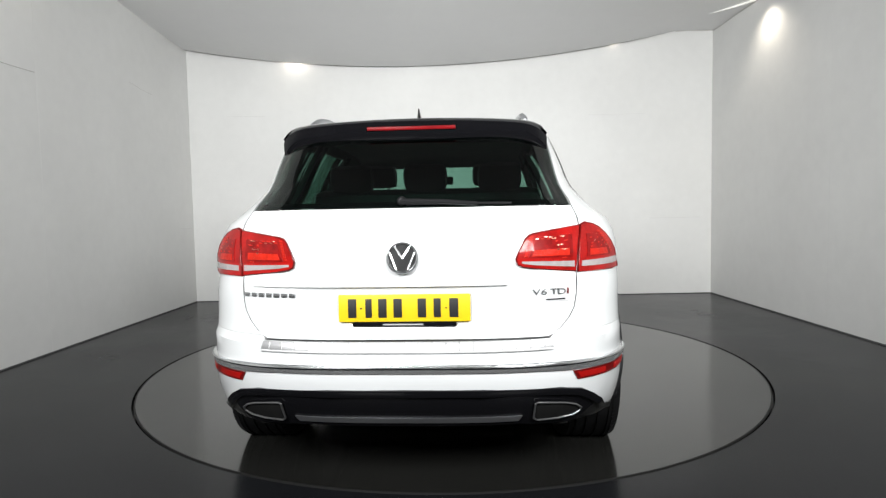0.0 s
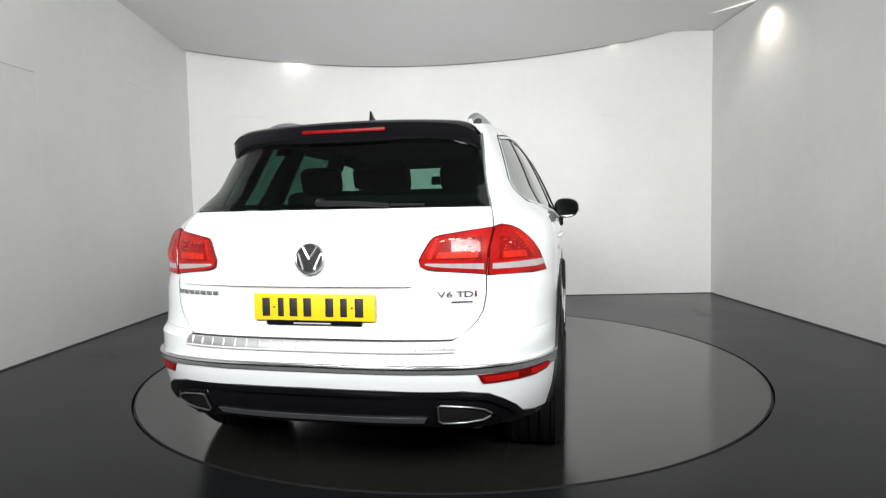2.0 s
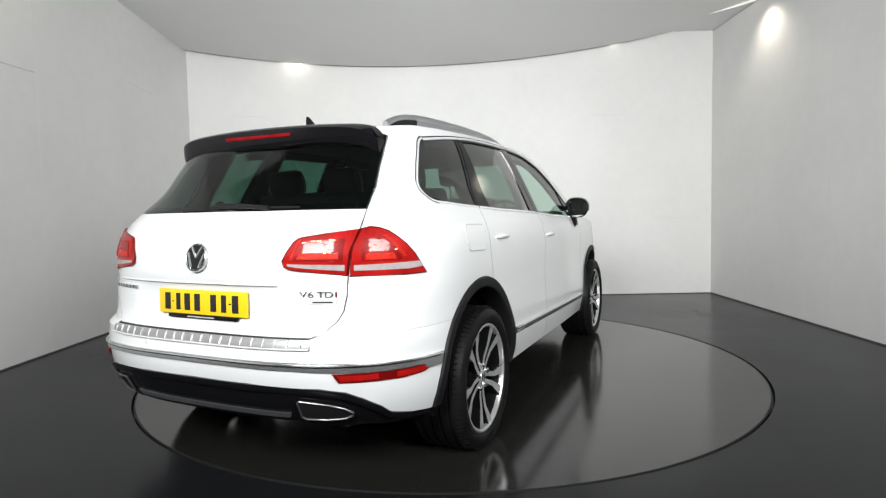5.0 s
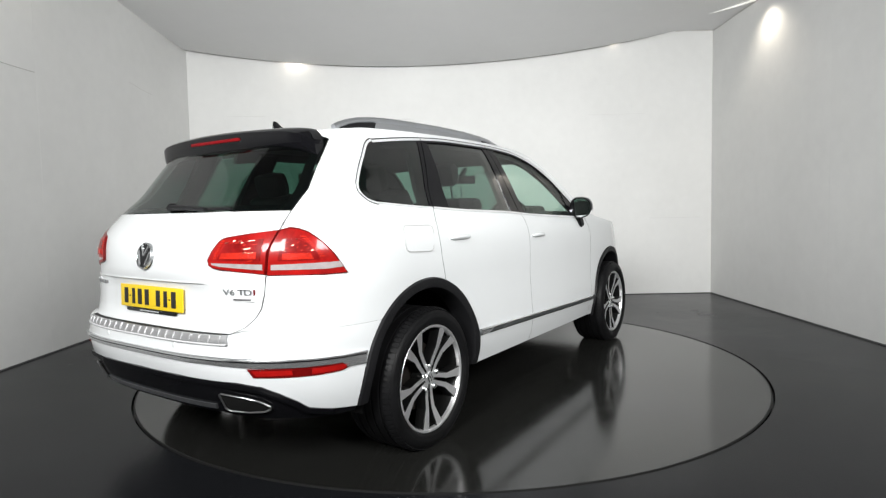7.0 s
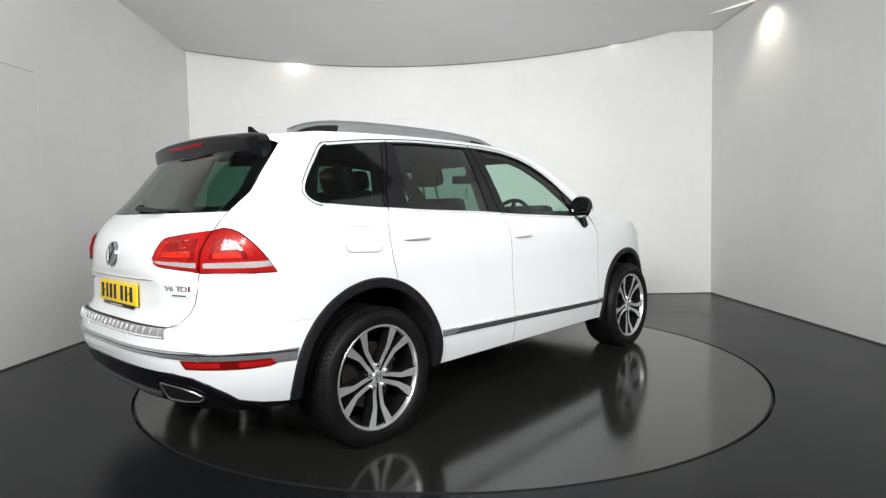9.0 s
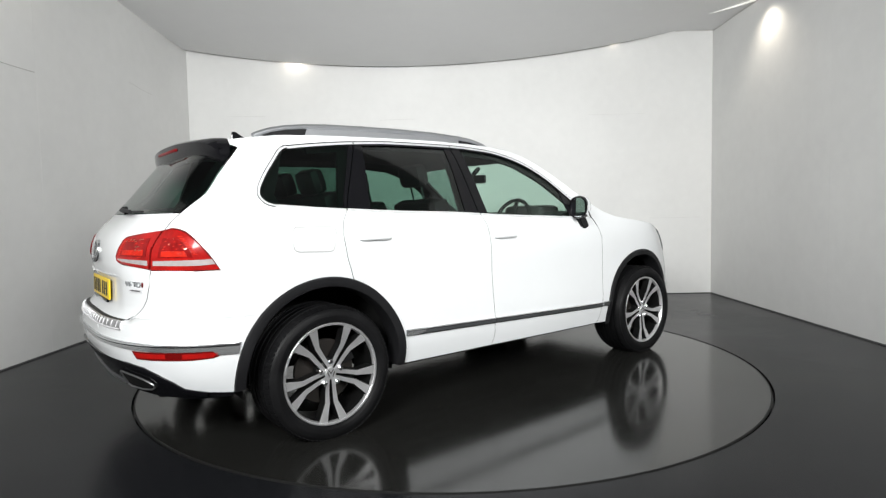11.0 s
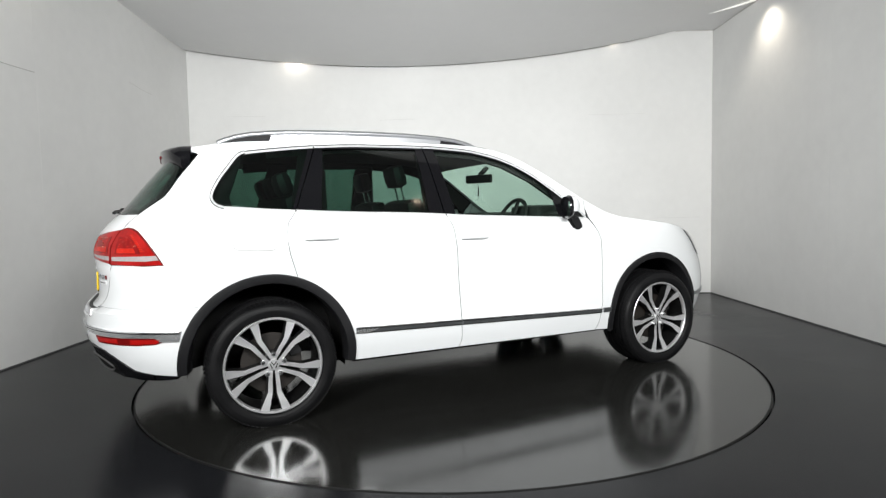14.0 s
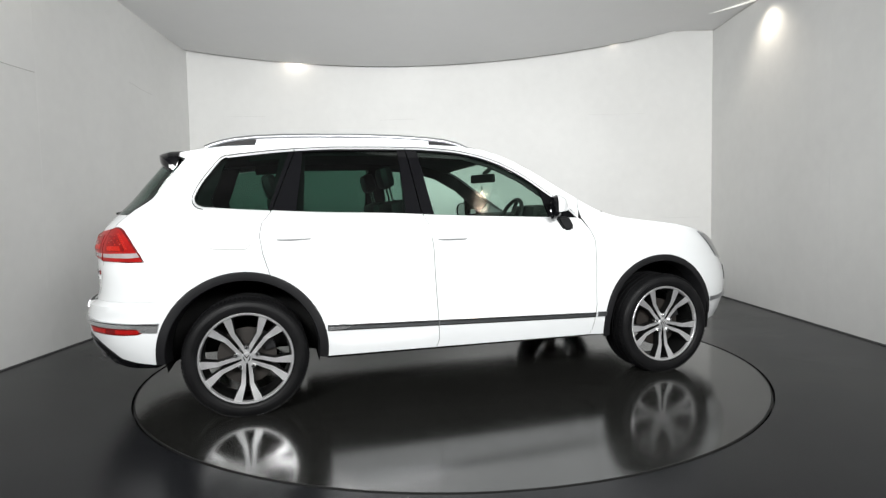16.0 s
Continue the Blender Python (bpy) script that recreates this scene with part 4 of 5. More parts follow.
        patch(bm, [(-0.30, bot(-0.30)), (-0.34, top(-0.34)), (-0.1, top(-0.1)), (0.1, top(0.1)), (0.25, top(0.25)), (0.4, top(0.4)), (0.5, top(0.5)), (0.58, top(0.58)), (0.60, bot(0.60)), (0.3, bot(0.3)), (0.0, bot(0.0))], P, -0.008, 0, 0.06, 0.06)
        part("front_door_window", bm, GLASS_CLEAR, fdoor, "lightly green tinted door window")
        # black pillar covers and window frames
        bm = bmesh.new()
        patch(bm, [(-1.150, top(-1.15)), (-1.118, top(-1.118)), (-1.268, bot(-1.268)), (-1.285, bot(-1.285))], P, -0.002, 0.01, 0.06, 0.06)
        part("pillar_cover", bm, BLACK, quarter)
        bm = bmesh.new()
        patch(bm, [(-1.110, top(-1.11)), (-1.064, top(-1.064)), (-1.082, 1.46), (-1.105, 1.33), (-1.122, bot(-1.122)), (-1.262, bot(-1.262))], P, -0.002, 0.01, 0.06, 0.06)
        part("pillar_cover", bm, BLACK, rdoor)
        bm = bmesh.new()
        patch(bm, [(-0.448, top(-0.448)), (-0.397, top(-0.397)), (-0.340, bot(-0.34)), (-0.442, bot(-0.442))], P, -0.002, 0.01, 0.06, 0.06)
        part("pillar_cover", bm, BLACK, rdoor)
        bm = bmesh.new()
        patch(bm, [(-0.389, top(-0.389)), (-0.318, top(-0.318)), (-0.258, bot(-0.258)), (-0.331, bot(-0.331))], P, -0.002, 0.01, 0.06, 0.06)
        part("pillar_cover", bm, BLACK, fdoor)
        bm = bmesh.new()
        patch(bm, [(0.515, top(0.515)), (0.60, top(0.60)), (0.70, 1.205), (0.752, bot(0.75)), (0.555, bot(0.555))], P, -0.002, 0.01, 0.06, 0.06)
        part("mirror_triangle", bm, BLACK, fdoor)
        for d, x0, x1 in ((rdoor, -1.09, -0.40), (fdoor, -0.38, 0.74)):
            bm = bmesh.new()
            ribbon(bm, [(x, light_top(x) - 0.019) for x in [x0 + (x1 - x0) * i / 24 for i in range(25)]], P, 0.012, 0.001)
            part("window_seal", bm, BLACK, d)
        # chrome round the windows: top line, foot line
        bm = bmesh.new()
        ribbon(bm, S(WINDOW_REAR[::-1]) + [(x, belt(x) + 0.002) for x in (-1.6, -1.45, -1.275)], P, 0.011, 0.005)
        ribbon(bm, [(x, light_top(x) - 0.006) for x in (-1.52, -1.44, -1.36, -1.24, -1.118)], P, 0.016, 0.005)
        part("window_chrome", bm, WINCHROME, quarter, "chrome window surround")
        bm = bmesh.new()
        outer = [(-1.66, 1.234), (-1.70, 1.246), (-1.723, 1.276), (-1.727, 1.305), (-1.713, 1.350), (-1.671, 1.421), (-1.617, 1.491), (-1.584, 1.536), (-1.556, 1.563), (-1.523, 1.577)]
        ribbon(bm, S(rounded_line(outer)), P, 0.006, 0.004)
        ribbon(bm, [(x, light_top(x) + 0.004) for x in (-1.523, -1.44, -1.36, -1.24, -1.118)], P, 0.008, 0.004)
        part("seal_line", bm, GAP, quarter)
        for d, x0, x1, xa, xb in ((rdoor, -1.112, -0.394, -1.268, -0.334), (fdoor, -0.388, 0.772, -0.328, 0.775)):
            bm = bmesh.new()
            ribbon(bm, [(x, light_top(x) - 0.006) for x in [x0 + (x1 - x0) * i / 30 for i in range(31)]], P, 0.016, 0.005)
            part("window_chrome", bm, WINCHROME, d, "chrome window surround")
            bm = bmesh.new()
            ribbon(bm, [(x, belt(x) + 0.003) for x in [xa + (xb - xa) * i / 14 for i in range(15)]], P, 0.013, 0.006)
            part("window_chrome", bm, WINCHROME, d, "chrome window surround")
            bm = bmesh.new()
            ribbon(bm, [(x, light_top(x) + 0.003) for x in [x0 + (x1 - x0) * i / 30 for i in range(31)]], P, 0.008, 0.003)
            part("seal_line", bm, GAP, d)
        # wheel arch mouldings and liners
        for cx, cz, r in (RARCH, FARCH):
            bm = bmesh.new()
            rows = []
            a0, a1 = (-7, 184) if cx < 0 else (-3, 190)
            for i in range(49):
                a = radians(a0 + (a1 - a0) * i / 48)
                row = []
                for rad, off in ((0.432, -0.10), (0.434, -0.004), (0.440, 0.008), (0.465, 0.014), (r + 0.006, 0.012), (r + 0.012, -0.002)):
                    x, z = cx + rad * math.cos(a), cz + rad * math.sin(a)
                    px, py = skin(sx(x, z), z, off)
                    row.append(bm.verts.new((px, s * py, z)))
                rows.append(row)
            for a, b in zip(rows, rows[1:]):
                for j in range(5):
                    bm.faces.new((a[j], a[j + 1], b[j + 1], b[j]))
            part("wheel_arch_trim", bm, PLASTIC, base, "black plastic wheel arch trim")
            bm = bmesh.new()
            rows = []
            for i in range(25):
                a = radians(-12 + 204 * i / 24)
                rows.append([bm.verts.new((cx + 0.445 * math.cos(a), s * y, cz + 0.445 * math.sin(a))) for y in (0.55, 0.88)] + [bm.verts.new((cx + 0.1 * math.cos(a), s * 0.55, cz + 0.1 * math.sin(a)))])
            for a, b in zip(rows, rows[1:]):
                bm.faces.new((a[0], a[1], b[1], b[0]))
                bm.faces.new((a[0], b[0], b[2], a[2]))
            part("wheel_well", bm, CAVITY, base)
        # door mirror
        bm = bmesh.new()
        rows = []
        for i in range(9):
            t = i / 8
            sc = (0.93, 1.0, 1.0, 0.98, 0.93, 0.84, 0.70, 0.50, 0.22)[i]
            x = 0.545 + 0.085 * t
            ring = []
            for k in range(28):
                a = 2 * math.pi * k / 28
                cu, su = math.cos(a), math.sin(a)
                yy = math.copysign(abs(cu) ** 0.75, cu) * 0.097 * sc
                zz = math.copysign(abs(su) ** 0.75, su) * 0.080 * sc * (1 - 0.10 * cu)
                ring.append(bm.verts.new((x - 0.30 * yy, s * (0.995 + yy - 0.02 * t), 1.208 + zz)))
            rows.append(ring)
        for a, b in zip(rows, rows[1:]):
            for k in range(28):
                bm.faces.new((a[k], a[(k + 1) % 28], b[(k + 1) % 28], b[k]))
        bm.faces.new(rows[-1])
        inner = [bm.verts.new(v.co + Vector((0.014, 0, 0))) for v in rows[0]]
        mid = Vector((0.56, s * 0.995, 1.208))
        for v in inner:
            v.co = mid + (v.co - mid) * 0.92
        for k in range(28):
            bm.faces.new((rows[0][k], rows[0][(k + 1) % 28], inner[(k + 1) % 28], inner[k]))
        bm.faces.new(inner)
        mir = part("door_mirror", bm, BLACK, fdoor, "door mirror with white cap")
        bm = bmesh.new()
        ring = [bm.verts.new((0.5565 - 0.026 * math.copysign(abs(math.cos(2 * math.pi * k / 28)) ** 0.75, math.cos(2 * math.pi * k / 28)), s * (0.995 + 0.086 * math.copysign(abs(math.cos(2 * math.pi * k / 28)) ** 0.75, math.cos(2 * math.pi * k / 28))), 1.208 + 0.070 * math.copysign(abs(math.sin(2 * math.pi * k / 28)) ** 0.75, math.sin(2 * math.pi * k / 28)))) for k in range(28)]
        bm.faces.new(ring)
        part("mirror_glass", bm, MIRROR, mir, "mirror glass")
        bm = bmesh.new()
        rows = []
        for i in range(8):
            t = i / 7
            sc = (1.02, 1.03, 1.02, 0.97, 0.88, 0.74, 0.53, 0.2)[i]
            ring = []
            for k in range(15):
                a = math.pi * (k / 14) * 1.16 - 0.25
                cu, su = math.cos(a), math.sin(a)
                ring.append(bm.verts.new((0.572 + 0.105 * t - 0.030 * math.copysign(abs(cu) ** 0.75, cu) * sc, s * (0.995 + math.copysign(abs(cu) ** 0.75, cu) * 0.100 * sc - 0.02 * t), 1.208 + math.copysign(abs(su) ** 0.75, su) * 0.083 * sc * (1 - 0.10 * cu))))
            rows.append(ring)
        for a, b in zip(rows, rows[1:]):
            for k in range(14):
                bm.faces.new((a[k], a[k + 1], b[k + 1], b[k]))
        part("mirror_cap", bm, PAINT, mir, "white mirror cap")
        bm = bmesh.new()
        prism(bm, [(0.60, 1.145), (0.685, 1.15), (0.73, 1.075), (0.715, 1.052), (0.655, 1.052), (0.62, 1.10)], s * 0.885, s * 0.965, 1)
        bmesh.ops.bevel(bm, geom=bm.edges[:], offset=0.012, segments=2, affect="EDGES")
        part("mirror_foot", bm, PLASTIC, mir)
        # roof rail with dark end pieces
        path = [(-1.66, 1.642), (-1.62, 1.660), (-1.56, 1.680), (-1.48, 1.698), (-1.36, 1.713), (-1.2, 1.723), (-1.0, 1.729), (-0.7, 1.733), (-0.43, 1.731), (-0.2, 1.720), (-0.08, 1.708), (0.02, 1.686), (0.10, 1.655)]
        bm = bmesh.new()
        tube(bm, [(x, s * 0.535, z - 0.012) for x, z in path], 0.0165, 10)
        rail = part("roof_rail", bm, SATIN, base, "satin silver roof rail")
        for pts in ([(-1.625, 1.636), (-1.56, 1.668), (-1.48, 1.685), (-1.36, 1.698), (-1.345, 1.698), (-1.36, 1.655), (-1.5, 1.645)], [(0.07, 1.650), (0.0, 1.680), (-0.08, 1.694), (-0.19, 1.704), (-0.18, 1.66)]):
            bm = bmesh.new()
            prism(bm, [(x, z - 0.012) for x, z in pts], s * 0.522, s * 0.549, 1)
            part("rail_foot", bm, PLASTIC, rail)
        bm = bmesh.new()
        prism(bm, [(-1.36, 1.652), (-1.36, 1.690), (-1.0, 1.704), (-0.43, 1.706), (-0.19, 1.694), (-0.19, 1.655), (-0.6, 1.665), (-1.0, 1.66)], s * 0.527, s * 0.543, 1)
        part("rail_web", bm, SATIN, rail)

    # roof, windscreen, bonnet
    def top_row(x, v0, v1, n, crown):
        z = edge_z(x)
        yt = side_y(x, z) - 0.001
        return [(x + bow(x) * (1 - v * v), yt * v, z + crown * (1 - abs(v) ** 2.2)) for v in [v0 + (v1 - v0) * i / n for i in range(n + 1)]]

    def bow(x):
        return 0.0 if x < 0 else 0.05 * min(1, x / 0.3) * max(0.0, min(1.0, (2.2 - x) / 1.0))

    def sheet(xs, v0, v1, n, crown, down=0.0):
        bm = bmesh.new()
        rows = [[bm.verts.new(Vector(p) - Vector((0, 0, down))) for p in top_row(x, v0, v1, n, crown(x))] for x in xs]
        for a, b in zip(rows, rows[1:]):
            for j in range(n):
                bm.faces.new((a[j], a[j + 1], b[j + 1], b[j]))
        return bm
    crown = curve([(-1.9, 0.03), (-1.5, 0.024), (-0.5, 0.023), (0.2, 0.022), (0.8, 0.012), (1.0, 0.012), (1.2, 0.018), (2.0, 0.018), (2.3, 0.008)])
    xs = [-1.86 + 2.14 * i / 30 for i in range(31)]
    part("roof", sheet(xs, -1, 1, 24, crown), PAINT, base)
    part("headliner", sheet(xs, -0.95, 0.95, 12, crown, 0.035), HEADLINER, base)
    part("windscreen", sheet([0.28 + 0.84 * i / 14 for i in range(15)], -0.92, 0.92, 16, crown), GLASS_CLEAR, base, "clear windscreen")
    for a, b in ((-1, -0.92), (0.92, 1)):
        part("windscreen_pillar", sheet([0.28 + 0.84 * i / 14 for i in range(15)], a, b, 2, crown), PAINT, base)
    part("bonnet", sheet([1.12 + 1.17 * i / 24 for i in range(25)], -1, 1, 24, crown), PAINT, base)
    bm = bmesh.new()
    tube(bm, [(1.16, -0.50, 1.165), (1.10, -0.68, 1.172), (1.07, -0.74, 1.168)], 0.010, 6)
    part("front_wiper", bm, PLASTIC, base)
    # aerial fin
    bm = bmesh.new()
    secs = []
    for z, x0, x1, w in ((1.668, -1.60, -1.46, 0.030), (1.680, -1.60, -1.49, 0.022), (1.70, -1.597, -1.535, 0.013), (1.722, -1.592, -1.568, 0.006)):
        secs.append([bm.verts.new((x0 + (x1 - x0) * (0.5 - 0.5 * math.cos(2 * math.pi * k / 14)), w / 2 * math.sin(2 * math.pi * k / 14), z)) for k in range(14)])
    for a, b in zip(secs, secs[1:]):
        for k in range(14):
            bm.faces.new((a[k], a[(k + 1) % 14], b[(k + 1) % 14], b[k]))
    bm.faces.new(secs[-1])
    part("aerial_fin", bm, BLACK, base, "black shark-fin aerial")
    # underbody
    bm = bmesh.new()
    box(bm, -0.96, -0.78, 0.27, 0.96, 0.78, 0.34, 0.02)
    box(bm, -1.0, -0.50, 0.205, 1.9, 0.50, 0.30, 0.03)
    box(bm, -2.2, -0.52, 0.30, 2.2, 0.52, 0.42, 0.03)
    box(bm, -2.22, -0.66, 0.30, -1.9, 0.66, 0.60, 0.03)
    part("underbody", bm, CAVITY, base)
    bm = bmesh.new()
    lathe(bm, [(-0.36, 0.01), (-0.36, 0.10), (0.36, 0.10), (0.36, 0.01)], 20, "Y", Matrix.Translation((-1.98, 0, 0.34)))
    part("silencer", bm, CAVITY, base)
    return base


car = build_car()


# ---------------- wheels ----------------
def build_wheel(x, s):
    """A twin-spoke alloy wheel, its face outwards at s."""
    m = Matrix.Translation((x + 0.008, s * 0.848, WZ - (0.011 if x < 0 else 0.005))) @ Matrix.Diagonal((1, s, 1, 1))
    bm = bmesh.new()
    lathe(bm, [(-0.11, 0.262), (-0.10, 0.252), (0.06, 0.246), (0.085, 0.252), (0.108, 0.262)], 56, "Y", m)
    wheel = part("wheel", bm, WHEELBLACK, car, "twin-spoke alloy wheel")
    bm = bmesh.new()
    lathe(bm, [(0.085, 0.2545), (0.1105, 0.2580), (0.116, 0.2625), (0.117, 0.270), (0.113, 0.2745), (0.10, 0.2755)], 72, "Y", m)
    part("rim", bm, ALLOY, wheel, "bright machined rim")
    bm = bmesh.new()
    prof = [(-0.13, 0.270), (-0.155, 0.285), (-0.164, 0.310), (-0.158, 0.338), (-0.142, 0.358), (-0.124, 0.3655)]
    for g0 in (-0.09, -0.04, 0.012, 0.064):
        prof += [(g0 - 0.014, 0.369), (g0 - 0.006, 0.369), (g0 - 0.005, 0.361), (g0 + 0.005, 0.361), (g0 + 0.006, 0.369), (g0 + 0.014, 0.369)]
    prof += [(0.096, 0.3655), (0.112, 0.358), (0.1235, 0.343), (0.1255, 0.338), (0.130, 0.322), (0.1315, 0.312), (0.1305, 0.309), (0.130, 0.298), (0.125, 0.284), (0.1175, 0.276), (0.105, 0.270)]
    prof = [(h, 0.270 + (r - 0.270) * 0.93) for h, r in prof]
    lathe(bm, prof, 96, "Y", m)
    tyre = part("tyre", bm, RUBBER, wheel, "black rubber tyre")
    # shoulder blocks
    bm = bmesh.new()
    for i in range(84):
        a = 2 * math.pi * i / 84
        for y in (0.100, -0.128):
            box(bm, -0.0085, -0.017, -0.006, 0.0085, 0.017, 0.006, 0, m @ Matrix.Rotation(a, 4, "Y") @ Matrix.Translation((0, y, 0.3535)) @ Matrix.Rotation(math.copysign(0.42, -y), 4, "X"))
    tagged(part("tread", bm, RUBBER, wheel), kind="stuff")
    # spokes
    for k in range(5):
        for d in (-1, 1):
            bm = bmesh.new()
            rows = []
            for r, ang, w, y in ((0.032, 28.0, 0.024, 0.090), (0.10, 12.0, 0.026, 0.089), (0.160, 8.9, 0.030, 0.095), (0.2595, 13.2, 0.055, 0.111)):
                a = radians(270 + 72 * k + d * ang)
                u, v = Vector((math.cos(a), 0, math.sin(a))), Vector((-math.sin(a), 0, math.cos(a)))
                row = []
                for side, dy in ((-0.56, -0.055), (-0.5, -0.003), (-0.45, 0), (0.45, 0), (0.5, -0.003), (0.56, -0.055)):
                    row.append(bm.verts.new(m @ (u * r + v * (w * side) + Vector((0, y + dy, 0)))))
                rows.append(row)
            for a, b in zip(rows, rows[1:]):
                for j in range(5):
                    bm.faces.new((a[j], a[j + 1], b[j + 1], b[j]))
            bm.faces.new(rows[0])
            bm.faces.new(rows[-1])
            ob = part("spoke", bm, ALLOY, wheel, "", False)
            ob.data.materials.append(WHEELBLACK)
            for p in ob.data.polygons:
                if abs(p.normal.y) < 0.6 or p.normal.y * s < 0:
                    p.material_index = 1
    bm = bmesh.new()
    lathe(bm, [(0.03, 0.075), (0.076, 0.072), (0.083, 0.062), (0.086, 0.034), (0.086, 0.0005)], 36, "Y", m)
    part("hub", bm, WHEELBLACK, wheel)
    bm = bmesh.new()
    lathe(bm, [(0.08, 0.033), (0.095, 0.032), (0.0985, 0.029), (0.0985, 0.0005)], 32, "Y", m)
    part("hub_cap", bm, ALLOY, wheel, "silver hub cap")
    bm = bmesh.new()
    for a, b in (((-0.014, 0.019), (0, -0.001)), ((0.014, 0.019), (0, -0.001)), ((-0.02, 0.008), (-0.009, -0.019)), ((0.02, 0.008), (0.009, -0.019))):
        tube(bm, [m @ Vector((a[0], 0.0988, a[1])), m @ Vector((b[0], 0.0988, b[1]))], 0.003, 5)
    part("cap_mark", bm, INK, wheel)
    for k in range(5):
        a = radians(90 + 72 * k)
        bm = bmesh.new()
        lathe(bm, [(0.07, 0.0145), (0.101, 0.0135), (0.106, 0.009), (0.106, 0.0005)], 12, "Y", m @ Matrix.Translation((0.062 * math.cos(a), 0, 0.062 * math.sin(a))))
        part("wheel_bolt", bm, CHROME, wheel)
    bm = bmesh.new()
    lathe(bm, [(0.0, 0.06), (0.0, 0.172), (0.018, 0.172), (0.018, 0.06)], 48, "Y", m)
    part("brake_disc", bm, RUST, wheel, "rusty steel brake disc")
    bm = bmesh.new()
    prism(bm, [(0.175 * math.cos(radians(a)), 0.175 * math.sin(radians(a))) for a in (15, 25, 35, 45, 55)] + [(0.115 * math.cos(radians(a)), 0.115 * math.sin(radians(a))) for a in (55, 35, 15)], -0.01, 0.045, 1)
    bmesh.ops.transform(bm, matrix=m, verts=bm.verts)
    part("brake_caliper", bm, DARKMETAL, wheel)


for wx in (-WX, WX):
    for ws in (-1, 1):
        build_wheel(wx, ws)


# ---------------- cabin ----------------
def build_seat(x, y, wide, lean=14):
    """A seat with cushion, backrest and headrest."""
    bm = bmesh.new()
    box(bm, x - 0.25, y - wide / 2, 0.56, x + 0.27, y + wide / 2, 0.76, 0.05)
    seat = part("seat", bm, LEATHER, car, "black leather seat")
    bm = bmesh.new()
    m = Matrix.Translation((x - 0.24, y, 0.70)) @ Matrix.Rotation(radians(-lean), 4, "Y")
    box(bm, -0.07, -wide / 2, 0, 0.07, wide / 2, 0.60 if wide < 0.7 else 0.655, 0.055, m)
    part("backrest", bm, LEATHER, seat)
    n = 1 if wide < 0.7 else 3
    for i in range(n):
        yy = (i - (n - 1) / 2) * 0.42
        bm = bmesh.new()
        low = 0.015 if n == 1 else -0.03
        box(bm, -0.055, yy - 0.125, 0.675 + low, 0.045, yy + 0.125, 0.835 + low, 0.05, m)
        head = part("headrest", bm, LEATHER, seat)
        bm = bmesh.new()
        for d in (-0.06, 0.06):
            tube(bm, [m @ Vector((0, yy + d, 0.54)), m @ Vector((0, yy + d, 0.72))], 0.007, 6)
        part("headrest_stem", bm, CHROME, seat)


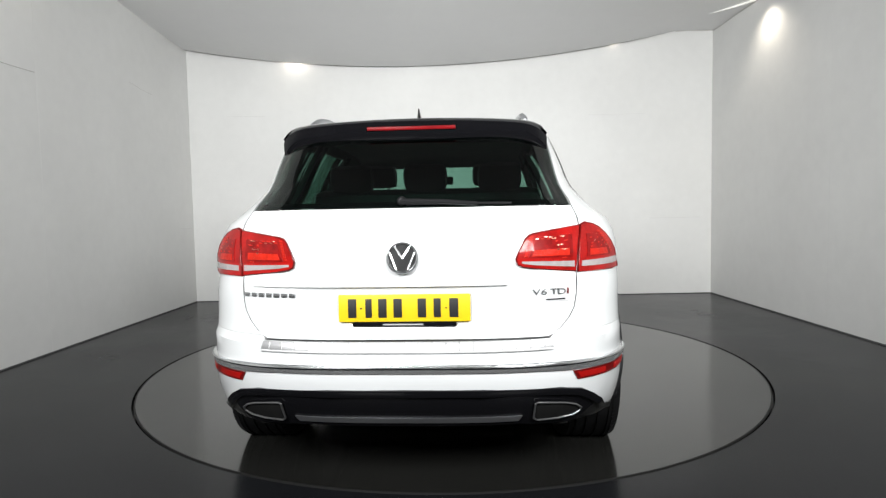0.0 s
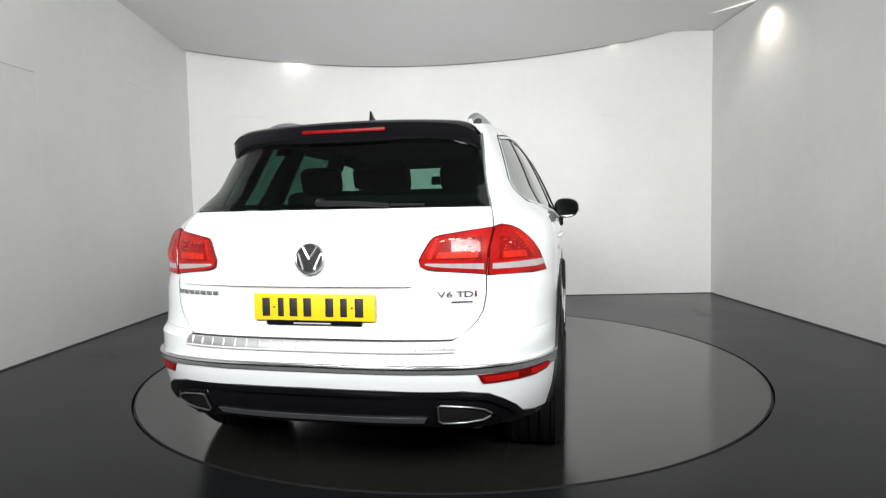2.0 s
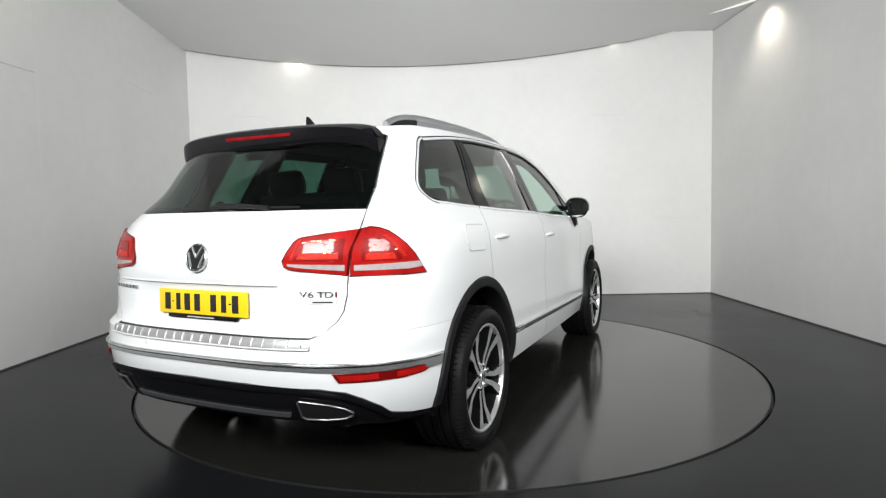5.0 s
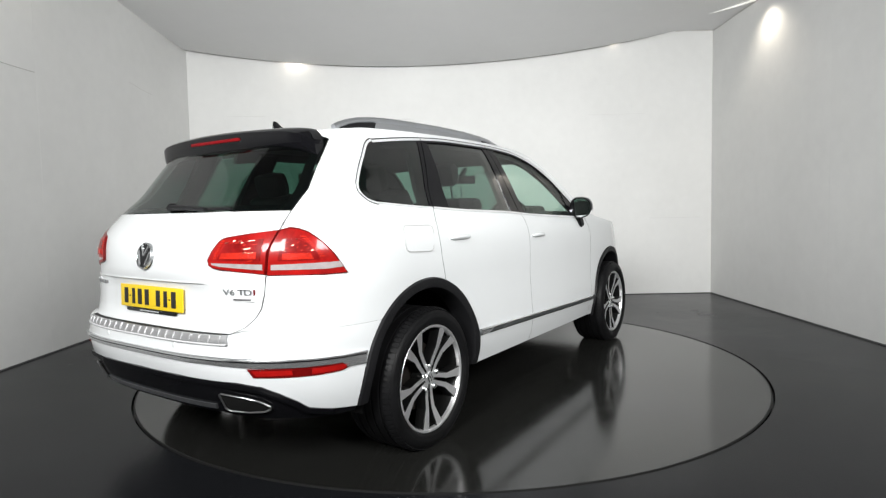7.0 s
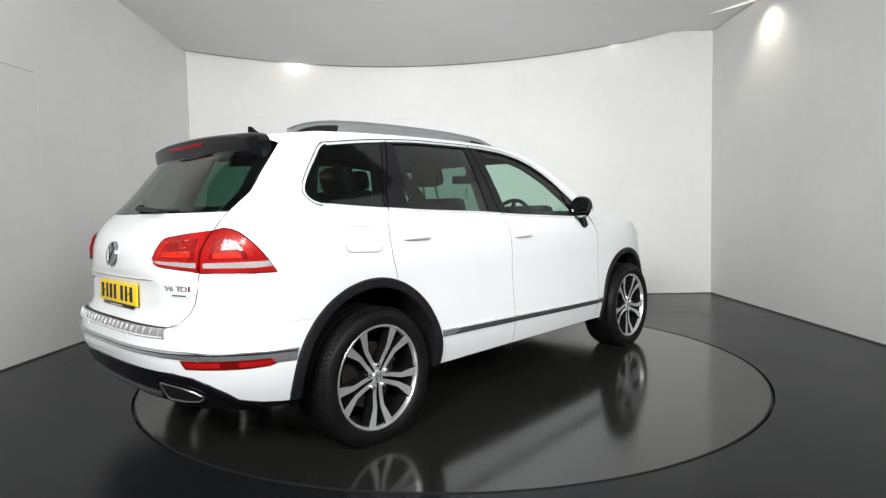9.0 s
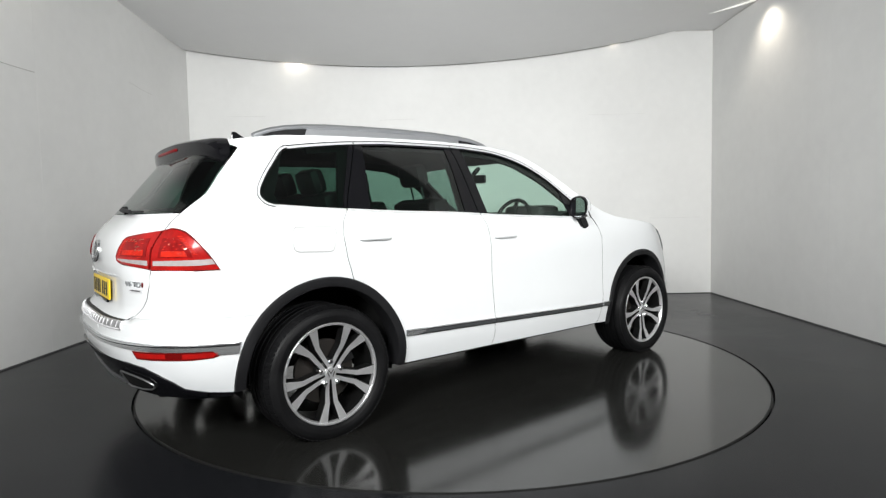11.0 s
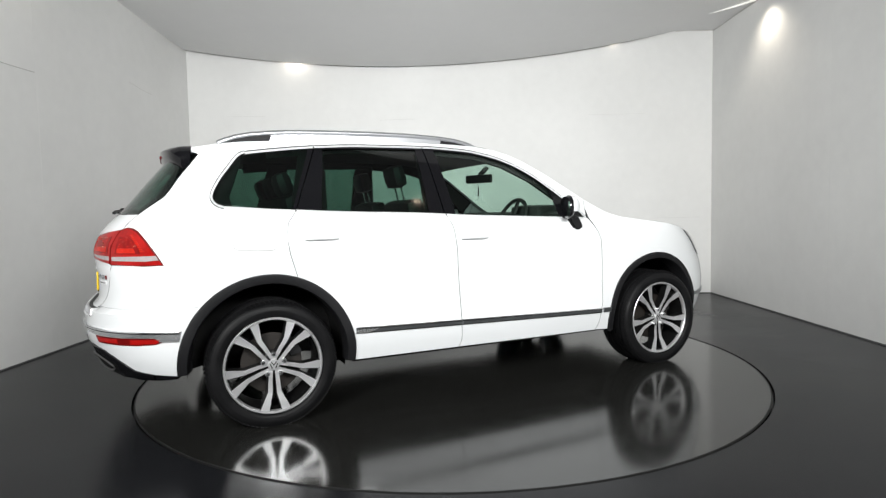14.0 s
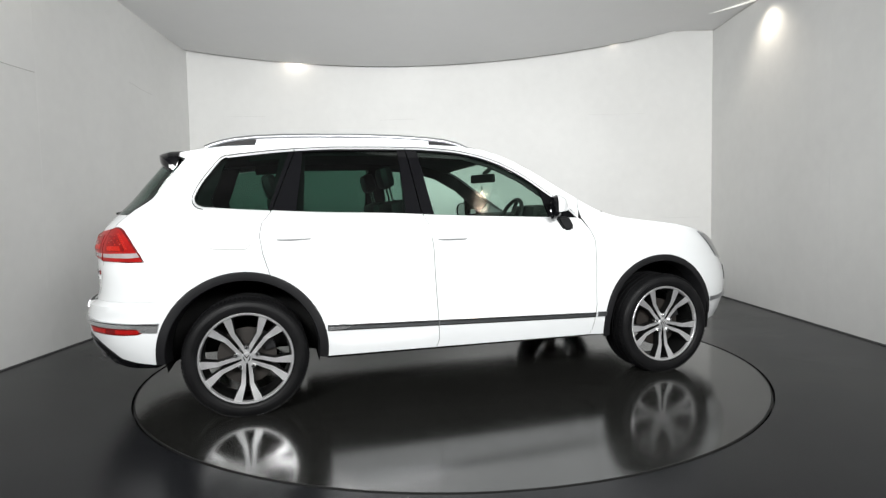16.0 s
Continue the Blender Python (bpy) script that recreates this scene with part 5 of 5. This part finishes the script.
def build_cabin():
    build_seat(-0.05, -0.39, 0.52)
    build_seat(-0.05, 0.39, 0.52)
    build_seat(-0.80, 0.0, 1.30, 18)
    bm = bmesh.new()
    box(bm, -0.94, -0.80, 0.44, 0.94, 0.80, 0.48)
    box(bm, -2.05, -0.53, 0.46, -0.90, 0.53, 0.86, 0.02)
    box(bm, -2.05, -0.78, 0.87, -0.95, 0.78, 0.90)
    part("cabin_floor", bm, CABIN, car)
    bm = bmesh.new()
    prism(bm, [(0.66, 0.60), (0.60, 0.95), (0.59, 1.09), (0.63, 1.165), (0.72, 1.185), (0.86, 1.175), (1.0, 1.12), (1.02, 0.60)], -0.79, 0.79, 1)
    dash = part("dashboard", bm, DASH, car, "black dashboard")
    bm = bmesh.new()
    box(bm, 0.59, -0.58, 1.08, 0.85, -0.18, 1.235, 0.05)
    part("instrument_hood", bm, DASH, dash)
    # steering wheel on the right-hand side
    wm = Matrix.Translation((0.48, -0.38, 1.11)) @ Matrix.Rotation(radians(-66), 4, "Y")
    bm = bmesh.new()
    tube(bm, [wm @ Vector((0.185 * math.cos(2 * math.pi * i / 36), 0.185 * math.sin(2 * math.pi * i / 36), 0)) for i in range(36)], 0.0155, 8, closed=True)
    wheel = part("steering_wheel", bm, LEATHER, car, "black leather steering wheel")
    bm = bmesh.new()
    box(bm, -0.07, -0.08, -0.03, 0.06, 0.08, 0.02, 0.02, wm)
    for a in (0, 90, 180):
        box(bm, -0.015, 0.0, -0.012, 0.015, 0.18, 0.006, 0, wm @ Matrix.Rotation(radians(a - 90), 4, "Z"))
    part("steering_boss", bm, CABIN, wheel)
    # inner mirror with a hanging tag
    bm = bmesh.new()
    box(bm, -0.02, -0.125, -0.035, 0.02, 0.125, 0.035, 0.015, Matrix.Translation((0.42, 0.02, 1.465)) @ Matrix.Rotation(radians(28), 4, "Z"))
    mir = part("inner_mirror", bm, CABIN, car, "black inner mirror")
    bm = bmesh.new()
    tube(bm, [(0.43, 0.02, 1.50), (0.50, 0.02, 1.56)], 0.02, 8)
    part("mirror_mount", bm, CABIN, mir)
    bm = bmesh.new()
    box(bm, 0.405, 0.005, 1.32, 0.412, 0.013, 1.40)
    part("hanging_tag", bm, CABIN, mir)
    # inner door cards and pillar linings
    for s in (-1, 1):
        bm = bmesh.new()
        P = on_skin(s)
        patch(bm, [(-1.85, 0.90), (-0.92, 0.90), (-0.92, 0.50), (0.90, 0.50), (0.92, 1.10), (0.3, 1.125), (-0.5, 1.165), (-1.3, 1.20), (-1.85, 1.24)], P, -0.07, 0.01, 0.1, 0.1)
        part("door_card", bm, CABIN, car)
        bm = bmesh.new()
        patch(bm, [(-1.30, 1.20), (-1.08, 1.195), (-1.05, 1.60), (-1.20, 1.60)], P, -0.05, 0.03, 0.1, 0.1)
        patch(bm, [(-0.44, 1.18), (-0.24, 1.17), (-0.31, 1.60), (-0.43, 1.61)], P, -0.05, 0.03, 0.1, 0.1)
        patch(bm, [(-1.86, 1.23), (-1.62, 1.22), (-1.66, 1.30), (-1.52, 1.58), (-1.80, 1.58)], P, -0.05, 0.03, 0.06, 0.1)
        patch(bm, [(x, light_top(x) - 0.05) for x in (-1.4, -1.0, -0.4, 0.0, 0.2, 0.4, 0.55, 0.68)] + [(x, edge_z(x) - 0.012) for x in (0.75, 0.6, 0.4, 0.2, 0.0, -0.4, -1.0, -1.4)], P, -0.045, 0.03, 0.1, 0.1)
        part("pillar_lining", bm, CABIN, car)


build_cabin()


# ---------------- what moves ----------------
def motions():
    turn, stand = [], []
    for i in range(17):
        t = float(i)
        deg = 87.4765 - 4.4251 * t - 0.0025 * (t - 8) ** 2
        turn.append((t, pose(0, TY, 0, 0, 0, deg)))
        stand.append((t, pose(0, 0, 0, 0, 0, deg) @ pose(-0.0898, 0.0626, 0)))
    walk(turntable, turn)
    walk(car, stand)


motions()
